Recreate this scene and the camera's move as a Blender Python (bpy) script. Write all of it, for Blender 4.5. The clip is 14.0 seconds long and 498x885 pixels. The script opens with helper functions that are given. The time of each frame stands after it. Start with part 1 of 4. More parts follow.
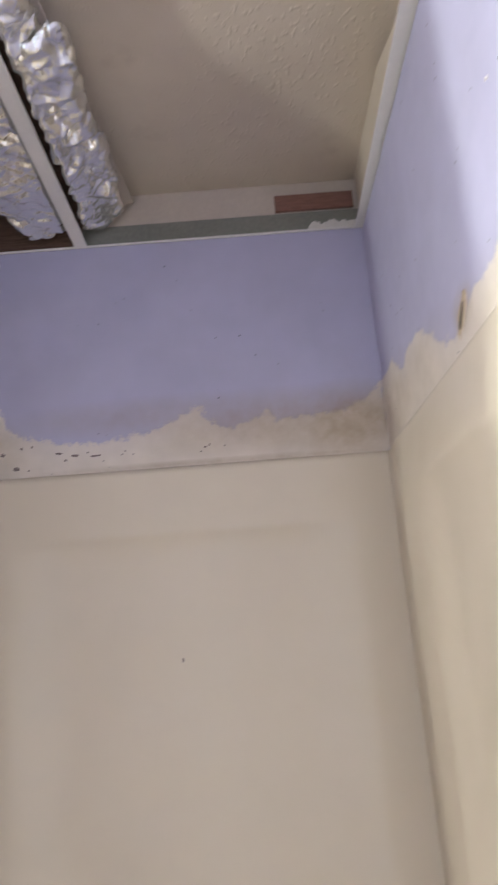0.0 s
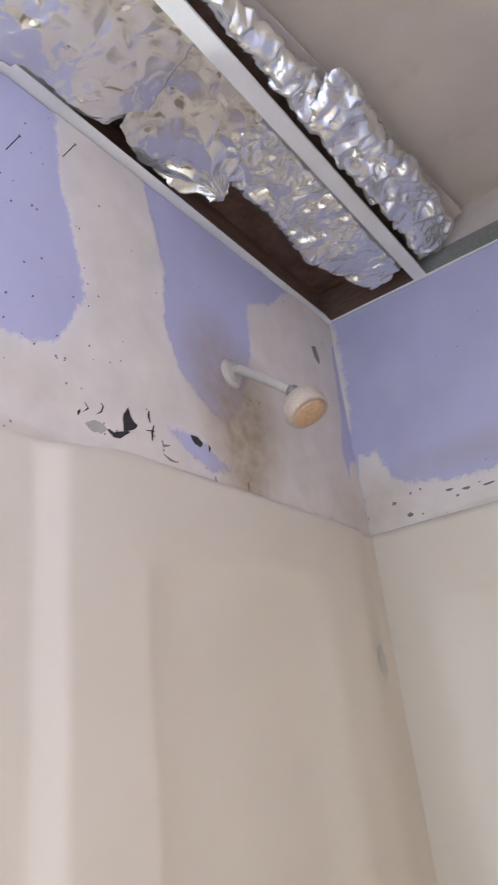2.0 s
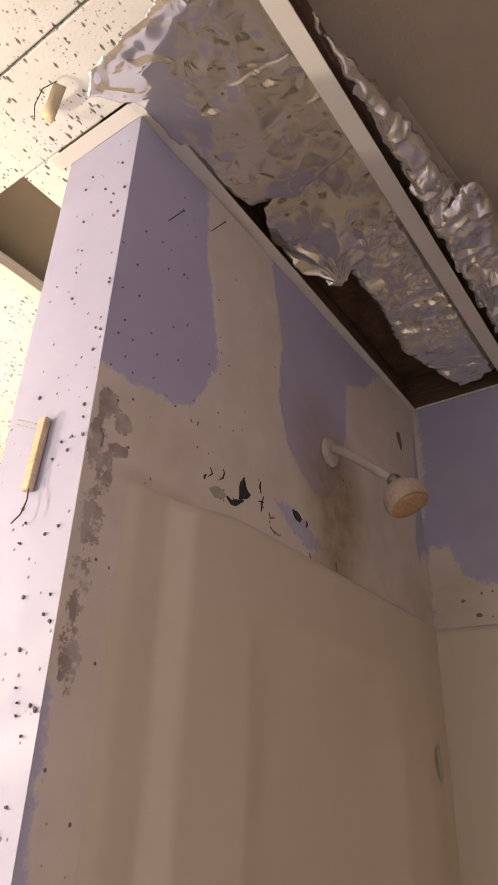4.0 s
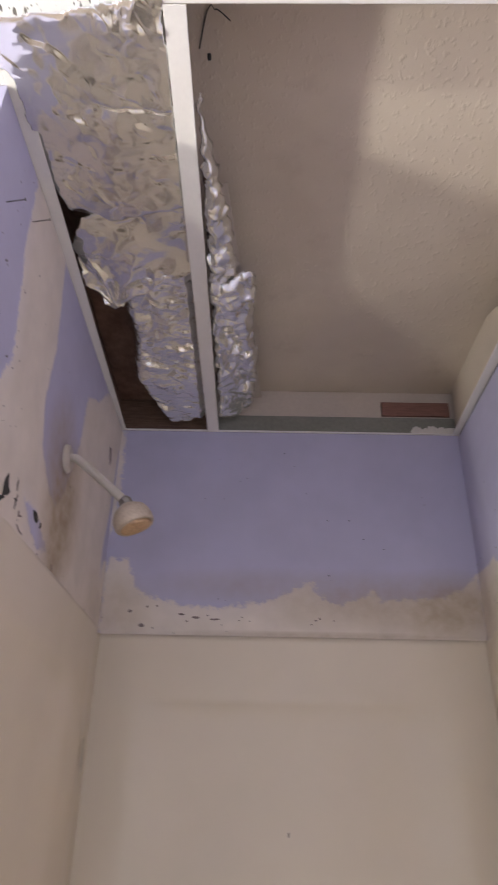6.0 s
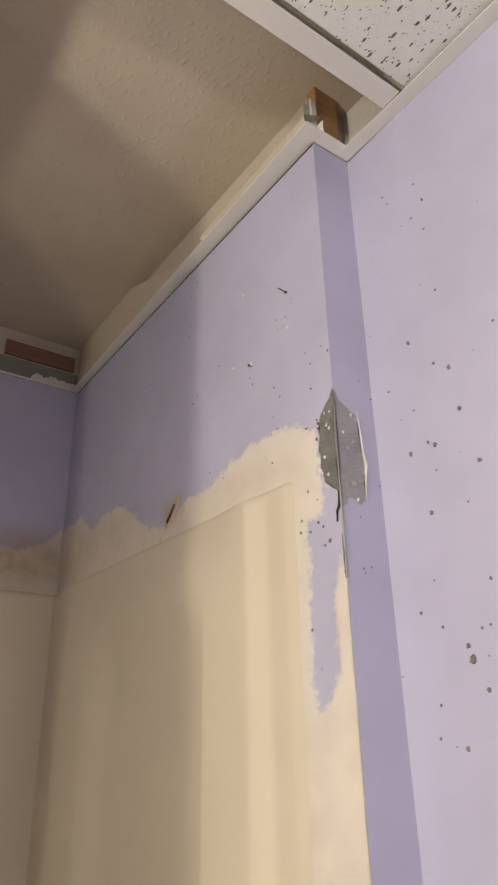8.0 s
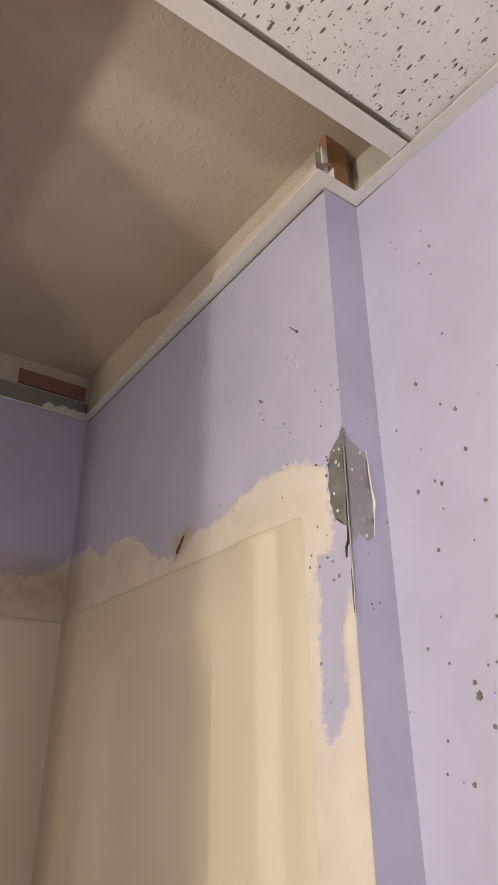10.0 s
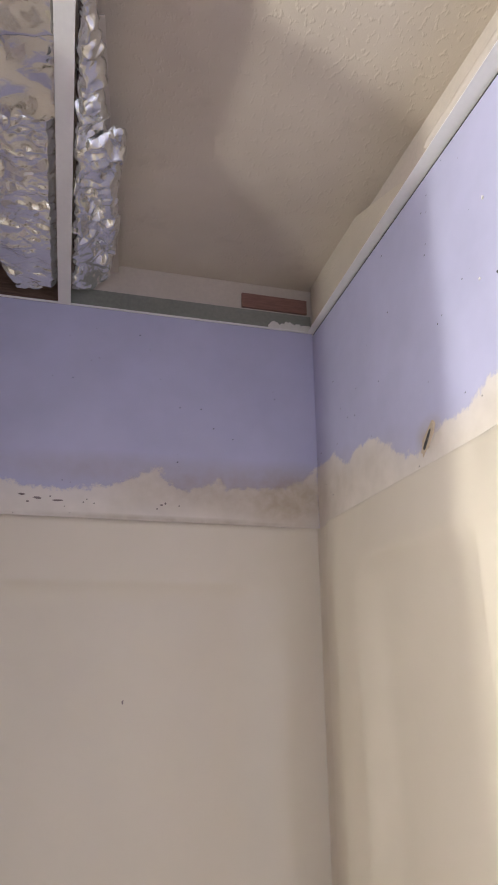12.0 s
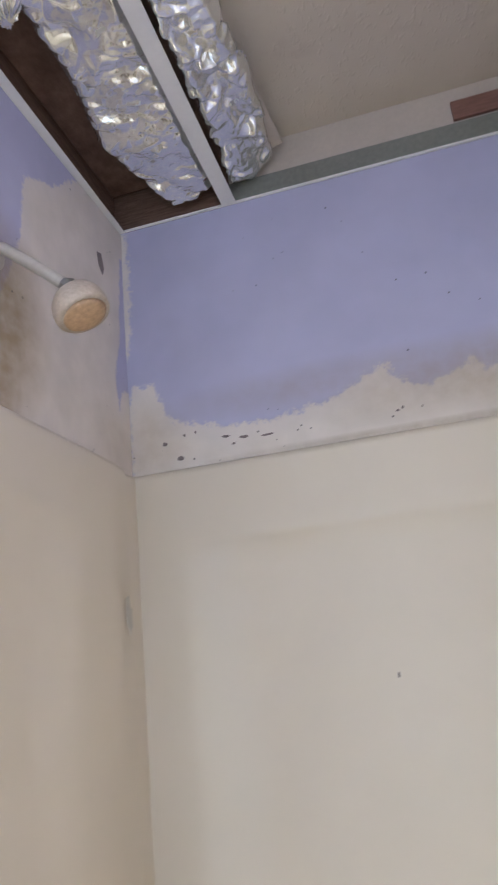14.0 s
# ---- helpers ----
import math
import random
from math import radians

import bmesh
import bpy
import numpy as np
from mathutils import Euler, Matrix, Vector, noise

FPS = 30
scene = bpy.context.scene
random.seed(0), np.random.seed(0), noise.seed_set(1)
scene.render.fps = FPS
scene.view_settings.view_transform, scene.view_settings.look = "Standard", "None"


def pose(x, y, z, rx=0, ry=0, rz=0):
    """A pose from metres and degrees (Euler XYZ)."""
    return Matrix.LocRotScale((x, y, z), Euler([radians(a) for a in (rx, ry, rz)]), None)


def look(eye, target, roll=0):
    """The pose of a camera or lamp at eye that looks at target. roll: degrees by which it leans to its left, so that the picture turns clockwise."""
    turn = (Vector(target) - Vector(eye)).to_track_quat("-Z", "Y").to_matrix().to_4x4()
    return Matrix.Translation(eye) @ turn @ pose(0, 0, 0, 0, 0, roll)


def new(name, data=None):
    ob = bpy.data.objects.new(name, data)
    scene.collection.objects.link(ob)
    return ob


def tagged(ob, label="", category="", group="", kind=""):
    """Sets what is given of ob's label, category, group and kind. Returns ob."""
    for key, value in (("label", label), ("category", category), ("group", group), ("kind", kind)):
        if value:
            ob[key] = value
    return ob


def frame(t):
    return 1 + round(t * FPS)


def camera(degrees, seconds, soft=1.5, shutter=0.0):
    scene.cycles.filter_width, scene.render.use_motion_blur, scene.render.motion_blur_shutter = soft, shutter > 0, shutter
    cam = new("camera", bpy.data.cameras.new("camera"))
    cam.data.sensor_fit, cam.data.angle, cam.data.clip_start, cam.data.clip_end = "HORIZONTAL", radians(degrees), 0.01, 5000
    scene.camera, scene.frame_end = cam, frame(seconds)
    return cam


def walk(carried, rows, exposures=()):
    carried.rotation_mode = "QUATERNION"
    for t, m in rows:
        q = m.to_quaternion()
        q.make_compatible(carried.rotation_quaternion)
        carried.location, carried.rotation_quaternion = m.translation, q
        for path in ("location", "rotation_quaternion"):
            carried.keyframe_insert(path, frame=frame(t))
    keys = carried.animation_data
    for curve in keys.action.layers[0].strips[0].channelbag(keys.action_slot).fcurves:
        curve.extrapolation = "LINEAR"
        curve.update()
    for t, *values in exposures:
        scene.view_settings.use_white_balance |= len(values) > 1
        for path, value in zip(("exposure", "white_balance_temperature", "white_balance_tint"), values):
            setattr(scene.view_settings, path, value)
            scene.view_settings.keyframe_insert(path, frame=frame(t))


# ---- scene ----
cam = camera(41.1, 14.0, soft=1.5, shutter=0.3)

PATH = [
    (0, (0.536, -1.238, 1.589), (0.541, 0.695, 2.100), -4.4),
    (0.5, (0.513, -1.138, 1.59), (0.187, 0.784, 2.039), -4.3),
    (1, (0.515, -1.131, 1.567), (-0.066, 0.643, 2.286), -5.6),
    (1.5, (0.535, -1.154, 1.57), (-0.258, 0.486, 2.396), -7.9),
    (2, (0.54, -1.144, 1.563), (-0.504, 0.365, 2.359), -6.9),
    (2.5, (0.533, -1.14, 1.567), (-0.669, 0.255, 2.346), -6.6),
    (3, (0.526, -1.15, 1.568), (-0.734, 0.073, 2.527), -4.0),
    (3.2, (0.529, -1.159, 1.572), (-0.7, 0.079, 2.551), -2.8),
    (5.3, (0.323, -1.39, 1.588), (-0.143, 0.305, 2.543), 3.4),
    (5.5, (0.332, -1.399, 1.586), (-0.008, 0.314, 2.562), 2.3),
    (6, (0.32, -1.4, 1.579), (0.304, 0.36, 2.53), 1.2),
    (6.5, (0.289, -1.392, 1.592), (0.697, 0.353, 2.48), -0.0),
    (7, (0.291, -1.388, 1.601), (0.981, 0.268, 2.485), -1.0),
    (7.5, (0.3, -1.387, 1.602), (1.171, 0.204, 2.445), 0.3),
    (8, (0.314, -1.388, 1.598), (1.388, 0.093, 2.407), -1.2),
    (8.2, (0.319, -1.389, 1.598), (1.419, 0.067, 2.42), -1.1),
    (10.3, (0.286, -1.404, 1.601), (1.312, 0.066, 2.488), 0.3),
    (10.5, (0.287, -1.402, 1.594), (1.206, 0.161, 2.439), 0.9),
    (11, (0.285, -1.384, 1.589), (0.964, 0.318, 2.391), 1.3),
    (11.5, (0.273, -1.393, 1.589), (0.858, 0.389, 2.285), 0.5),
    (12, (0.284, -1.374, 1.587), (0.768, 0.457, 2.23), -0.4),
    (12.5, (0.339, -1.331, 1.59), (0.615, 0.556, 2.192), -2.3),
    (13, (0.446, -1.156, 1.599), (0.464, 0.742, 2.23), -0.8),
    (13.5, (0.487, -1.045, 1.596), (0.256, 0.838, 2.227), -1.5),
    (14, (0.461, -1.014, 1.583), (0.003, 0.841, 2.172), -5.9),
]
EXPOSURES = [
    (0.0, 0.7, 5800, -4), (0.5, 0.93, 5450, -5), (1.0, 1.0, 5400, -7), (1.5, 0.98, 5300, -7), (2.0, 1.1, 5350, -7), (2.6, 1.0, 6150, -4), (3.0, 0.55, 7500, 0), (3.2, 0.0, 7700, 2),
    (5.3, -0.52, 7600, 8), (5.6, -0.36, 7400, 8), (6.0, 0.3, 6050, 2), (6.5, 0.4, 6300, -2), (7.0, 0.15, 6200, -2), (7.5, -0.2, 6850, -2), (8.2, -0.3, 6950, -2),
    (10.3, -0.3, 7000, 0), (10.6, -0.2, 7000, 0), (11.5, 0.25, 6000, 0), (12.5, 0.65, 5750, -4), (13.2, 0.72, 5450, -5), (14.0, 0.98, 5350, -9)]
walk(cam, [(t, look(e, g, r)) for t, e, g, r in PATH], EXPOSURES)

# ---- light ----
world = bpy.data.worlds.new("world")
scene.world = world
world.use_nodes = True
world.node_tree.nodes["Background"].inputs[0].default_value = (0.6, 0.7, 0.85, 1)
world.node_tree.nodes["Background"].inputs[1].default_value = 0.02


def bulb(name, at, watts, radius, colour):
    data = bpy.data.lights.new(name, "POINT")
    data.energy, data.shadow_soft_size, data.color = watts, radius, colour
    ob = new(name, data)
    ob.matrix_world = pose(*at)
    return ob


# the two globe bulbs over the vanity in the left part of the bathroom
bulb("vanity_bulb", (-1.10, -1.30, 1.72), 70, 0.045, (1.0, 0.90, 0.78))
bulb("vanity_bulb", (-1.00, -1.88, 1.78), 60, 0.05, (1.0, 0.91, 0.80))
YB = -3.0           # wall behind the camera
# added soft, cool fill lamp behind the camera, with no seen source
fill = bpy.data.lights.new("fill_lamp", "AREA")
fill.energy, fill.shape, fill.size, fill.size_y, fill.color = 6.5, "RECTANGLE", 0.78, 1.9, (0.82, 0.90, 1.0)
fill_ob = new("fill_lamp", fill)
fill_ob.matrix_world = look((0.25, YB - 0.03, 1.0), (0.25, 0, 1.0))

# ---- plan, metres ----
W = 0.81            # shower width between the drywall faces
YF = -0.875         # front corner of the left partition
YR = -0.877         # front corner of the right partition
ZG = 2.363          # underside of the ceiling grid, top of the drywall
ZC = 2.49           # the old ceiling above
ZS = 1.88           # top of the shower surround
XL = -0.136         # other face of the left partition
XR = 0.877          # bathroom wall beyond the right partition
XW = -1.6           # far left wall of the bathroom


def view_lift(x, y, z):
    """Lifts the ceiling grid a little to front and right, fitted to the camera's view."""
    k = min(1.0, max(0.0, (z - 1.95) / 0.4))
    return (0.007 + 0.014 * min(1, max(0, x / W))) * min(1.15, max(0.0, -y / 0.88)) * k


# ---- materials ----
class Nodes:
    def __init__(self, name):
        self.m = bpy.data.materials.new(name)
        self.m.use_nodes = True
        self.t = self.m.node_tree
        self.b = self.t.nodes["Principled BSDF"]
        self.co = self.t.nodes.new("ShaderNodeTexCoord").outputs["Object"]

    def link(self, a, b):
        self.t.links.new(a, b)

    def put(self, socket, value):
        if isinstance(value, bpy.types.NodeSocket):
            self.link(value, socket)
        else:
            socket.default_value = value

    def noise(self, scale, detail=4, rough=0.55, stretch=None):
        n = self.t.nodes.new("ShaderNodeTexNoise")
        n.inputs["Scale"].default_value, n.inputs["Detail"].default_value, n.inputs["Roughness"].default_value = scale, detail, rough
        self.link(self.co if stretch is None else self.mapped(stretch), n.inputs["Vector"])
        return n.outputs["Fac"]

    def mapped(self, stretch, turn=(0, 0, 0)):
        n = self.t.nodes.new("ShaderNodeMapping")
        n.inputs["Scale"].default_value = stretch
        n.inputs["Rotation"].default_value = turn
        self.link(self.co, n.inputs["Vector"])
        return n.outputs[0]

    def voronoi(self, scale, feature="F1", stretch=None, out="Distance", turn=(0, 0, 0)):
        n = self.t.nodes.new("ShaderNodeTexVoronoi")
        n.feature = feature
        n.inputs["Scale"].default_value = scale
        self.link(self.co if stretch is None else self.mapped(stretch, turn), n.inputs["Vector"])
        return n.outputs[out]

    def math(self, op, a, b=0.0, c=0.0, clamp=False):
        n = self.t.nodes.new("ShaderNodeMath")
        n.operation, n.use_clamp = op, clamp
        for s, v in zip(n.inputs, (a, b, c)):
            self.put(s, v)
        return n.outputs[0]

    def ramp(self, fac, lo, hi, a=0.0, b=1.0):
        n = self.t.nodes.new("ShaderNodeMapRange")
        n.inputs["From Min"].default_value, n.inputs["From Max"].default_value = lo, hi
        n.inputs["To Min"].default_value, n.inputs["To Max"].default_value = a, b
        self.link(fac, n.inputs["Value"])
        return n.outputs[0]

    def mix(self, fac, a, b):
        n = self.t.nodes.new("ShaderNodeMix")
        n.data_type = "RGBA"
        self.put(n.inputs[0], fac)
        for s, v in ((n.inputs[6], a), (n.inputs[7], b)):
            self.put(s, v if isinstance(v, bpy.types.NodeSocket) else (*v, 1))
        return n.outputs[2]

    def attr(self, name):
        n = self.t.nodes.new("ShaderNodeAttribute")
        n.attribute_name = name
        return n.outputs["Fac"]

    def bump(self, height, strength=0.3, distance=0.002):
        n = self.t.nodes.new("ShaderNodeBump")
        n.inputs["Strength"].default_value, n.inputs["Distance"].default_value = strength, distance
        self.link(height, n.inputs["Height"])
        self.link(n.outputs[0], self.b.inputs["Normal"])

    def done(self, colour, rough=0.6, metal=0.0):
        self.put(self.b.inputs["Base Color"], colour if isinstance(colour, bpy.types.NodeSocket) else (*colour, 1))
        self.put(self.b.inputs["Roughness"], rough)
        self.b.inputs["Metallic"].default_value = metal
        return self.m


def plain(name, colour, rough=0.6, metal=0.0, vary=0.12, scale=30, bump=0.2, stretch=None):
    """A surface with variation at two scales and a fine relief."""
    n = Nodes(name)
    big, fine = n.noise(scale * 0.15, 3, stretch=stretch), n.noise(scale * 4, 5, stretch=stretch)
    f = n.math("ADD", n.math("MULTIPLY", big, 0.6), n.math("MULTIPLY", fine, 0.4))
    lo, hi = [tuple(c * k for c in colour) for k in (1 - vary, 1 + vary)]
    n.bump(fine, bump, 0.001)
    return n.done(n.mix(n.ramp(f, 0.3, 0.7), lo, hi), n.ramp(big, 0.3, 0.7, rough * 0.9, min(1, rough * 1.1)), metal)


PURPLE, COMPOUND = (0.425, 0.409, 0.558), (0.64, 0.57, 0.51)


def drywall_material():
    n = Nodes("purple_drywall")
    coat = n.math("ADD", n.attr("coat"), n.math("MULTIPLY", n.math("SUBTRACT", n.noise(55, 6, 0.68), 0.5), 0.030))
    coat = n.math("ADD", coat, n.math("MULTIPLY", n.math("SUBTRACT", n.noise(190, 4, 0.7), 0.5), 0.010))
    on = n.ramp(coat, -0.0026, 0.0026)
    soft = n.ramp(coat, -0.001, 0.03)
    paper = n.mix(n.ramp(n.noise(7, 3), 0.3, 0.7), tuple(c * 0.94 for c in PURPLE), tuple(c * 1.05 for c in PURPLE))
    mud = n.mix(n.ramp(n.noise(16, 4), 0.3, 0.7), tuple(c * 0.93 for c in COMPOUND), tuple(c * 1.07 for c in COMPOUND))
    mud = n.mix(n.math("MULTIPLY", n.math("SUBTRACT", 1.0, soft), 0.25), mud, (0.62, 0.58, 0.62))
    col = n.mix(on, paper, mud)
    brown = n.math("MULTIPLY", n.attr("stain"), n.ramp(n.noise(38, 5), 0.25, 0.62, 0.55, 1.0), clamp=True)
    col = n.mix(brown, col, (0.31, 0.23, 0.13))
    grey = n.ramp(n.math("ADD", n.attr("mould"), n.math("MULTIPLY", n.math("SUBTRACT", n.noise(75, 6, 0.72), 0.5), 2.2)), 0.42, 0.53)
    grey = n.math("MULTIPLY", grey, n.ramp(n.attr("mould"), 0.08, 0.25))
    col = n.mix(n.math("MULTIPLY", grey, 0.72), col, n.mix(n.ramp(n.noise(34, 3), 0.40, 0.58), (0.20, 0.135, 0.12), (0.36, 0.33, 0.30)))
    # scattered dark specks and pin holes
    d = n.voronoi(58)
    pick = n.math("GREATER_THAN", n.noise(19, 2), n.math("SUBTRACT", 0.62, n.math("MULTIPLY", n.attr("specks"), 0.17)))
    dot = n.math("MULTIPLY", n.ramp(d, 0.125, 0.075), pick)
    col = n.mix(n.math("MULTIPLY", dot, 0.85), col, (0.06, 0.05, 0.055))
    h = n.math("ADD", n.math("MULTIPLY", on, 0.8), n.math("MULTIPLY", n.noise(420, 3), 0.12))
    h = n.math("SUBTRACT", h, n.math("MULTIPLY", n.math("ADD", dot, grey), 0.8))
    n.bump(h, 0.35, 0.0012)
    return n.done(col, n.ramp(n.noise(30, 3), 0.3, 0.7, 0.55, 0.72))


def old_ceiling_material():
    n = Nodes("textured_ceiling_paint")
    lumps = n.ramp(n.noise(105, 2, 0.5, stretch=(1.0, 0.7, 1.0)), 0.56, 0.72)
    fine = n.noise(260, 4)
    big = n.noise(4, 3)
    col = n.mix(n.ramp(big, 0.3, 0.7), (0.485, 0.415, 0.335), (0.58, 0.505, 0.41))
    col = n.mix(n.math("MULTIPLY", n.ramp(n.noise(11, 4), 0.62, 0.78), 0.35), col, (0.36, 0.29, 0.23))
    n.bump(n.math("ADD", lumps, n.math("MULTIPLY", fine, 0.2)), 0.20, 0.004)
    return n.done(col, 0.75)


def tile_material():
    n = Nodes("fissured_ceiling_tile")
    uneven = n.math("MULTIPLY", n.math("SUBTRACT", n.noise(75, 3), 0.5), 0.55)
    d = n.math("ADD", n.voronoi(120, stretch=(1.0, 0.42, 1.0), turn=(0, 0, 0.5)), uneven)
    pit = n.math("MULTIPLY", n.ramp(d, 0.25, 0.17), n.math("GREATER_THAN", n.noise(45, 2), 0.45))
    small = n.math("MULTIPLY", n.ramp(n.math("ADD", n.voronoi(230, stretch=(1.0, 0.6, 1.0)), uneven), 0.20, 0.14), n.math("GREATER_THAN", n.noise(90, 2), 0.5))
    pit = n.math("MAXIMUM", pit, small)
    col = n.mix(n.noise(30, 4), (0.70, 0.69, 0.68), (0.82, 0.81, 0.80))
    col = n.mix(pit, col, (0.16, 0.145, 0.135))
    n.bump(n.math("SUBTRACT", n.math("MULTIPLY", n.noise(220, 4), 0.3), pit), 0.6, 0.003)
    return n.done(col, 0.9)


def foil_material(name, scale, rough, crease, metal=0.88, bright=1.0):
    n = Nodes(name)
    warp = n.t.nodes.new("ShaderNodeMix")
    warp.data_type = "RGBA"
    warp.blend_type = "LINEAR_LIGHT"
    warp.inputs[0].default_value = 0.012
    tex = n.t.nodes.new("ShaderNodeTexNoise")
    tex.inputs["Scale"].default_value = 40
    n.link(n.co, tex.inputs["Vector"])
    n.link(n.co, warp.inputs[6])
    n.link(tex.outputs["Color"], warp.inputs[7])
    ridges = []
    for k, (size, way) in enumerate(((scale, 0.5), (scale * 2.3, -0.7))):
        m = n.t.nodes.new("ShaderNodeMapping")
        m.inputs["Rotation"].default_value = (0.2, 0.1, way)
        m.inputs["Scale"].default_value = (1.0, 0.4, 1.0)
        n.link(warp.outputs[2], m.inputs["Vector"])
        v = n.t.nodes.new("ShaderNodeTexVoronoi")
        v.feature = "DISTANCE_TO_EDGE"
        v.inputs["Scale"].default_value = size
        n.link(m.outputs[0], v.inputs["Vector"])
        ridges.append(n.ramp(v.outputs["Distance"], 0.0, 0.07, 1.0, 0.0))
    patchy = n.ramp(n.noise(14, 3), 0.48, 0.66, 0.0, 1.0)
    h = n.math("MULTIPLY", n.math("ADD", ridges[0], n.math("MULTIPLY", ridges[1], 0.5)), patchy)
    h = n.math("ADD", h, n.math("MULTIPLY", n.noise(scale * 0.5, 2), 0.22))
    n.bump(h, crease, 0.004)
    col = n.mix(n.noise(9, 4), tuple(c * bright for c in (0.82, 0.81, 0.79)), tuple(c * bright for c in (0.93, 0.925, 0.91)))
    return n.done(col, n.ramp(n.noise(25, 4), 0.3, 0.7, rough * 0.7, rough * 1.4), metal)


def wood_material(name, dark, light):
    n = Nodes(name)
    ring = n.noise(26, 6, 0.65, stretch=(1.0, 1.0, 9.0))
    fine = n.noise(150, 4, stretch=(1.0, 0.4, 6.0))
    n.bump(n.math("ADD", ring, fine), 0.4, 0.0015)
    return n.done(n.mix(n.ramp(n.math("ADD", n.math("MULTIPLY", ring, 0.7), n.math("MULTIPLY", fine, 0.3)), 0.35, 0.65), dark, light), 0.75)


def gelcoat_material():
    n = Nodes("almond_gelcoat")
    col = n.mix(n.ramp(n.noise(3, 3), 0.3, 0.7), (0.585, 0.51, 0.415), (0.62, 0.545, 0.445))
    col = n.mix(n.math("MULTIPLY", n.ramp(n.noise(16, 6, 0.7), 0.45, 0.8), 0.12), col, (0.50, 0.44, 0.36))
    n.bump(n.noise(9, 2), 0.08, 0.006)
    return n.done(col, n.ramp(n.noise(14, 4), 0.3, 0.7, 0.36, 0.44))


DRYWALL = drywall_material()
CEILING = old_ceiling_material()
TILE = tile_material()
FOIL = foil_material("crinkled_foil", 34, 0.20, 0.16)
FOIL_SMOOTH = foil_material("creased_foil", 20, 0.16, 0.09, 0.93, 0.95)
GELCOAT = gelcoat_material()
WOOD = wood_material("bare_pine", (0.30, 0.15, 0.07), (0.48, 0.27, 0.14))
WOOD_RED = wood_material("stained_wood_plate", (0.16, 0.078, 0.06), (0.25, 0.125, 0.095))
WOOD_DARK = wood_material("old_framing_lumber", (0.085, 0.045, 0.03), (0.19, 0.11, 0.075))
WOOD_PALE = wood_material("pale_wood_splinter", (0.55, 0.42, 0.27), (0.72, 0.58, 0.40))
GRID = plain("white_grid_enamel", (0.72, 0.69, 0.66), 0.45, vary=0.05, bump=0.05)
BACKING = plain("green_grey_board_edge", (0.205, 0.20, 0.172), 0.8, vary=0.25)
CREAM = plain("cream_wall_paint", (0.50, 0.43, 0.37), 0.7, vary=0.1)
GYPSUM = plain("torn_gypsum", (0.66, 0.62, 0.58), 0.9, vary=0.12, bump=0.6)
WALLPAINT = plain("lilac_bathroom_paint", (0.40, 0.37, 0.47), 0.6, vary=0.05)
FLOOR = plain("brown_vinyl_floor", (0.22, 0.17, 0.13), 0.5, vary=0.1)
PLASTIC = plain("dull_stained_chrome", (0.46, 0.41, 0.36), 0.38, vary=0.15)
RUSTY = plain("rust_stained_plastic", (0.49, 0.40, 0.32), 0.5, vary=0.3, scale=60)
RUST = plain("orange_rust_stain", (0.40, 0.26, 0.15), 0.6, vary=0.5, scale=45)
CHIPPED = plain("grey_chipped_compound", (0.38, 0.35, 0.31), 0.9, vary=0.2, scale=90, bump=0.6)
IRON = plain("dark_nail_iron", (0.10, 0.09, 0.09), 0.5, 0.5, vary=0.2, scale=120)
STEEL = plain("dull_steel", (0.32, 0.30, 0.29), 0.45, 1.0, vary=0.2, scale=120)
BLACK = plain("black_rubber", (0.02, 0.02, 0.022), 0.6)
# near-black colour that paints in the shade inside holes, cracks and gaps
HOLE_SHADE = plain("painted_hole_shade", (0.035, 0.03, 0.03), 0.95, vary=0.4, scale=90, bump=0.8)
DENT = plain("bruised_drywall", (0.20, 0.16, 0.155), 0.9, vary=0.4, scale=90, bump=0.8)
PAPER = plain("torn_brown_paper", (0.42, 0.33, 0.24), 0.85, vary=0.2, bump=0.5)
MASKING = plain("pale_green_tape", (0.40, 0.43, 0.30), 0.7, vary=0.12)
BEAD_DIRTY = plain("tarnished_galvanised_steel", (0.21, 0.205, 0.20), 0.6, 0.4, vary=0.55, scale=110, bump=0.7)
BEAD = plain("dull_galvanised_steel", (0.33, 0.315, 0.33), 0.55, 0.4, vary=0.35, scale=80, bump=0.5)
TAPE = plain("yellowed_tape", (0.62, 0.52, 0.34), 0.7, vary=0.15)


# ---- mesh helpers ----
def link_mesh(name, bm, material, parent=None, label="", smooth=False):
    me = bpy.data.meshes.new(name)
    bm.normal_update()
    bm.to_mesh(me)
    bm.free()
    me.materials.append(material)
    if smooth:
        me.shade_smooth()
    ob = new(name, me)
    ob.parent = parent
    return tagged(ob, label)


def part(name, bm, material, parent, label="", smooth=False):
    return link_mesh(name, bm, material, parent, label, smooth)


def add_box(bm, x0, x1, y0, y1, z0, z1, bevel=0.0):
    """A box with softened edges, added to bm."""
    made = bmesh.ops.create_cube(bm, size=1)["verts"]
    for v in made:
        v.co = Vector(((x0 + x1) / 2 + v.co.x * (x1 - x0), (y0 + y1) / 2 + v.co.y * (y1 - y0), (z0 + z1) / 2 + v.co.z * (z1 - z0)))
    if bevel:
        edges = list({e for v in made for e in v.link_edges})
        bmesh.ops.bevel(bm, geom=edges, offset=bevel, segments=2, affect="EDGES", profile=0.5)


def box(*a, bevel=0.0):
    bm = bmesh.new()
    add_box(bm, *a, bevel=bevel)
    return bm


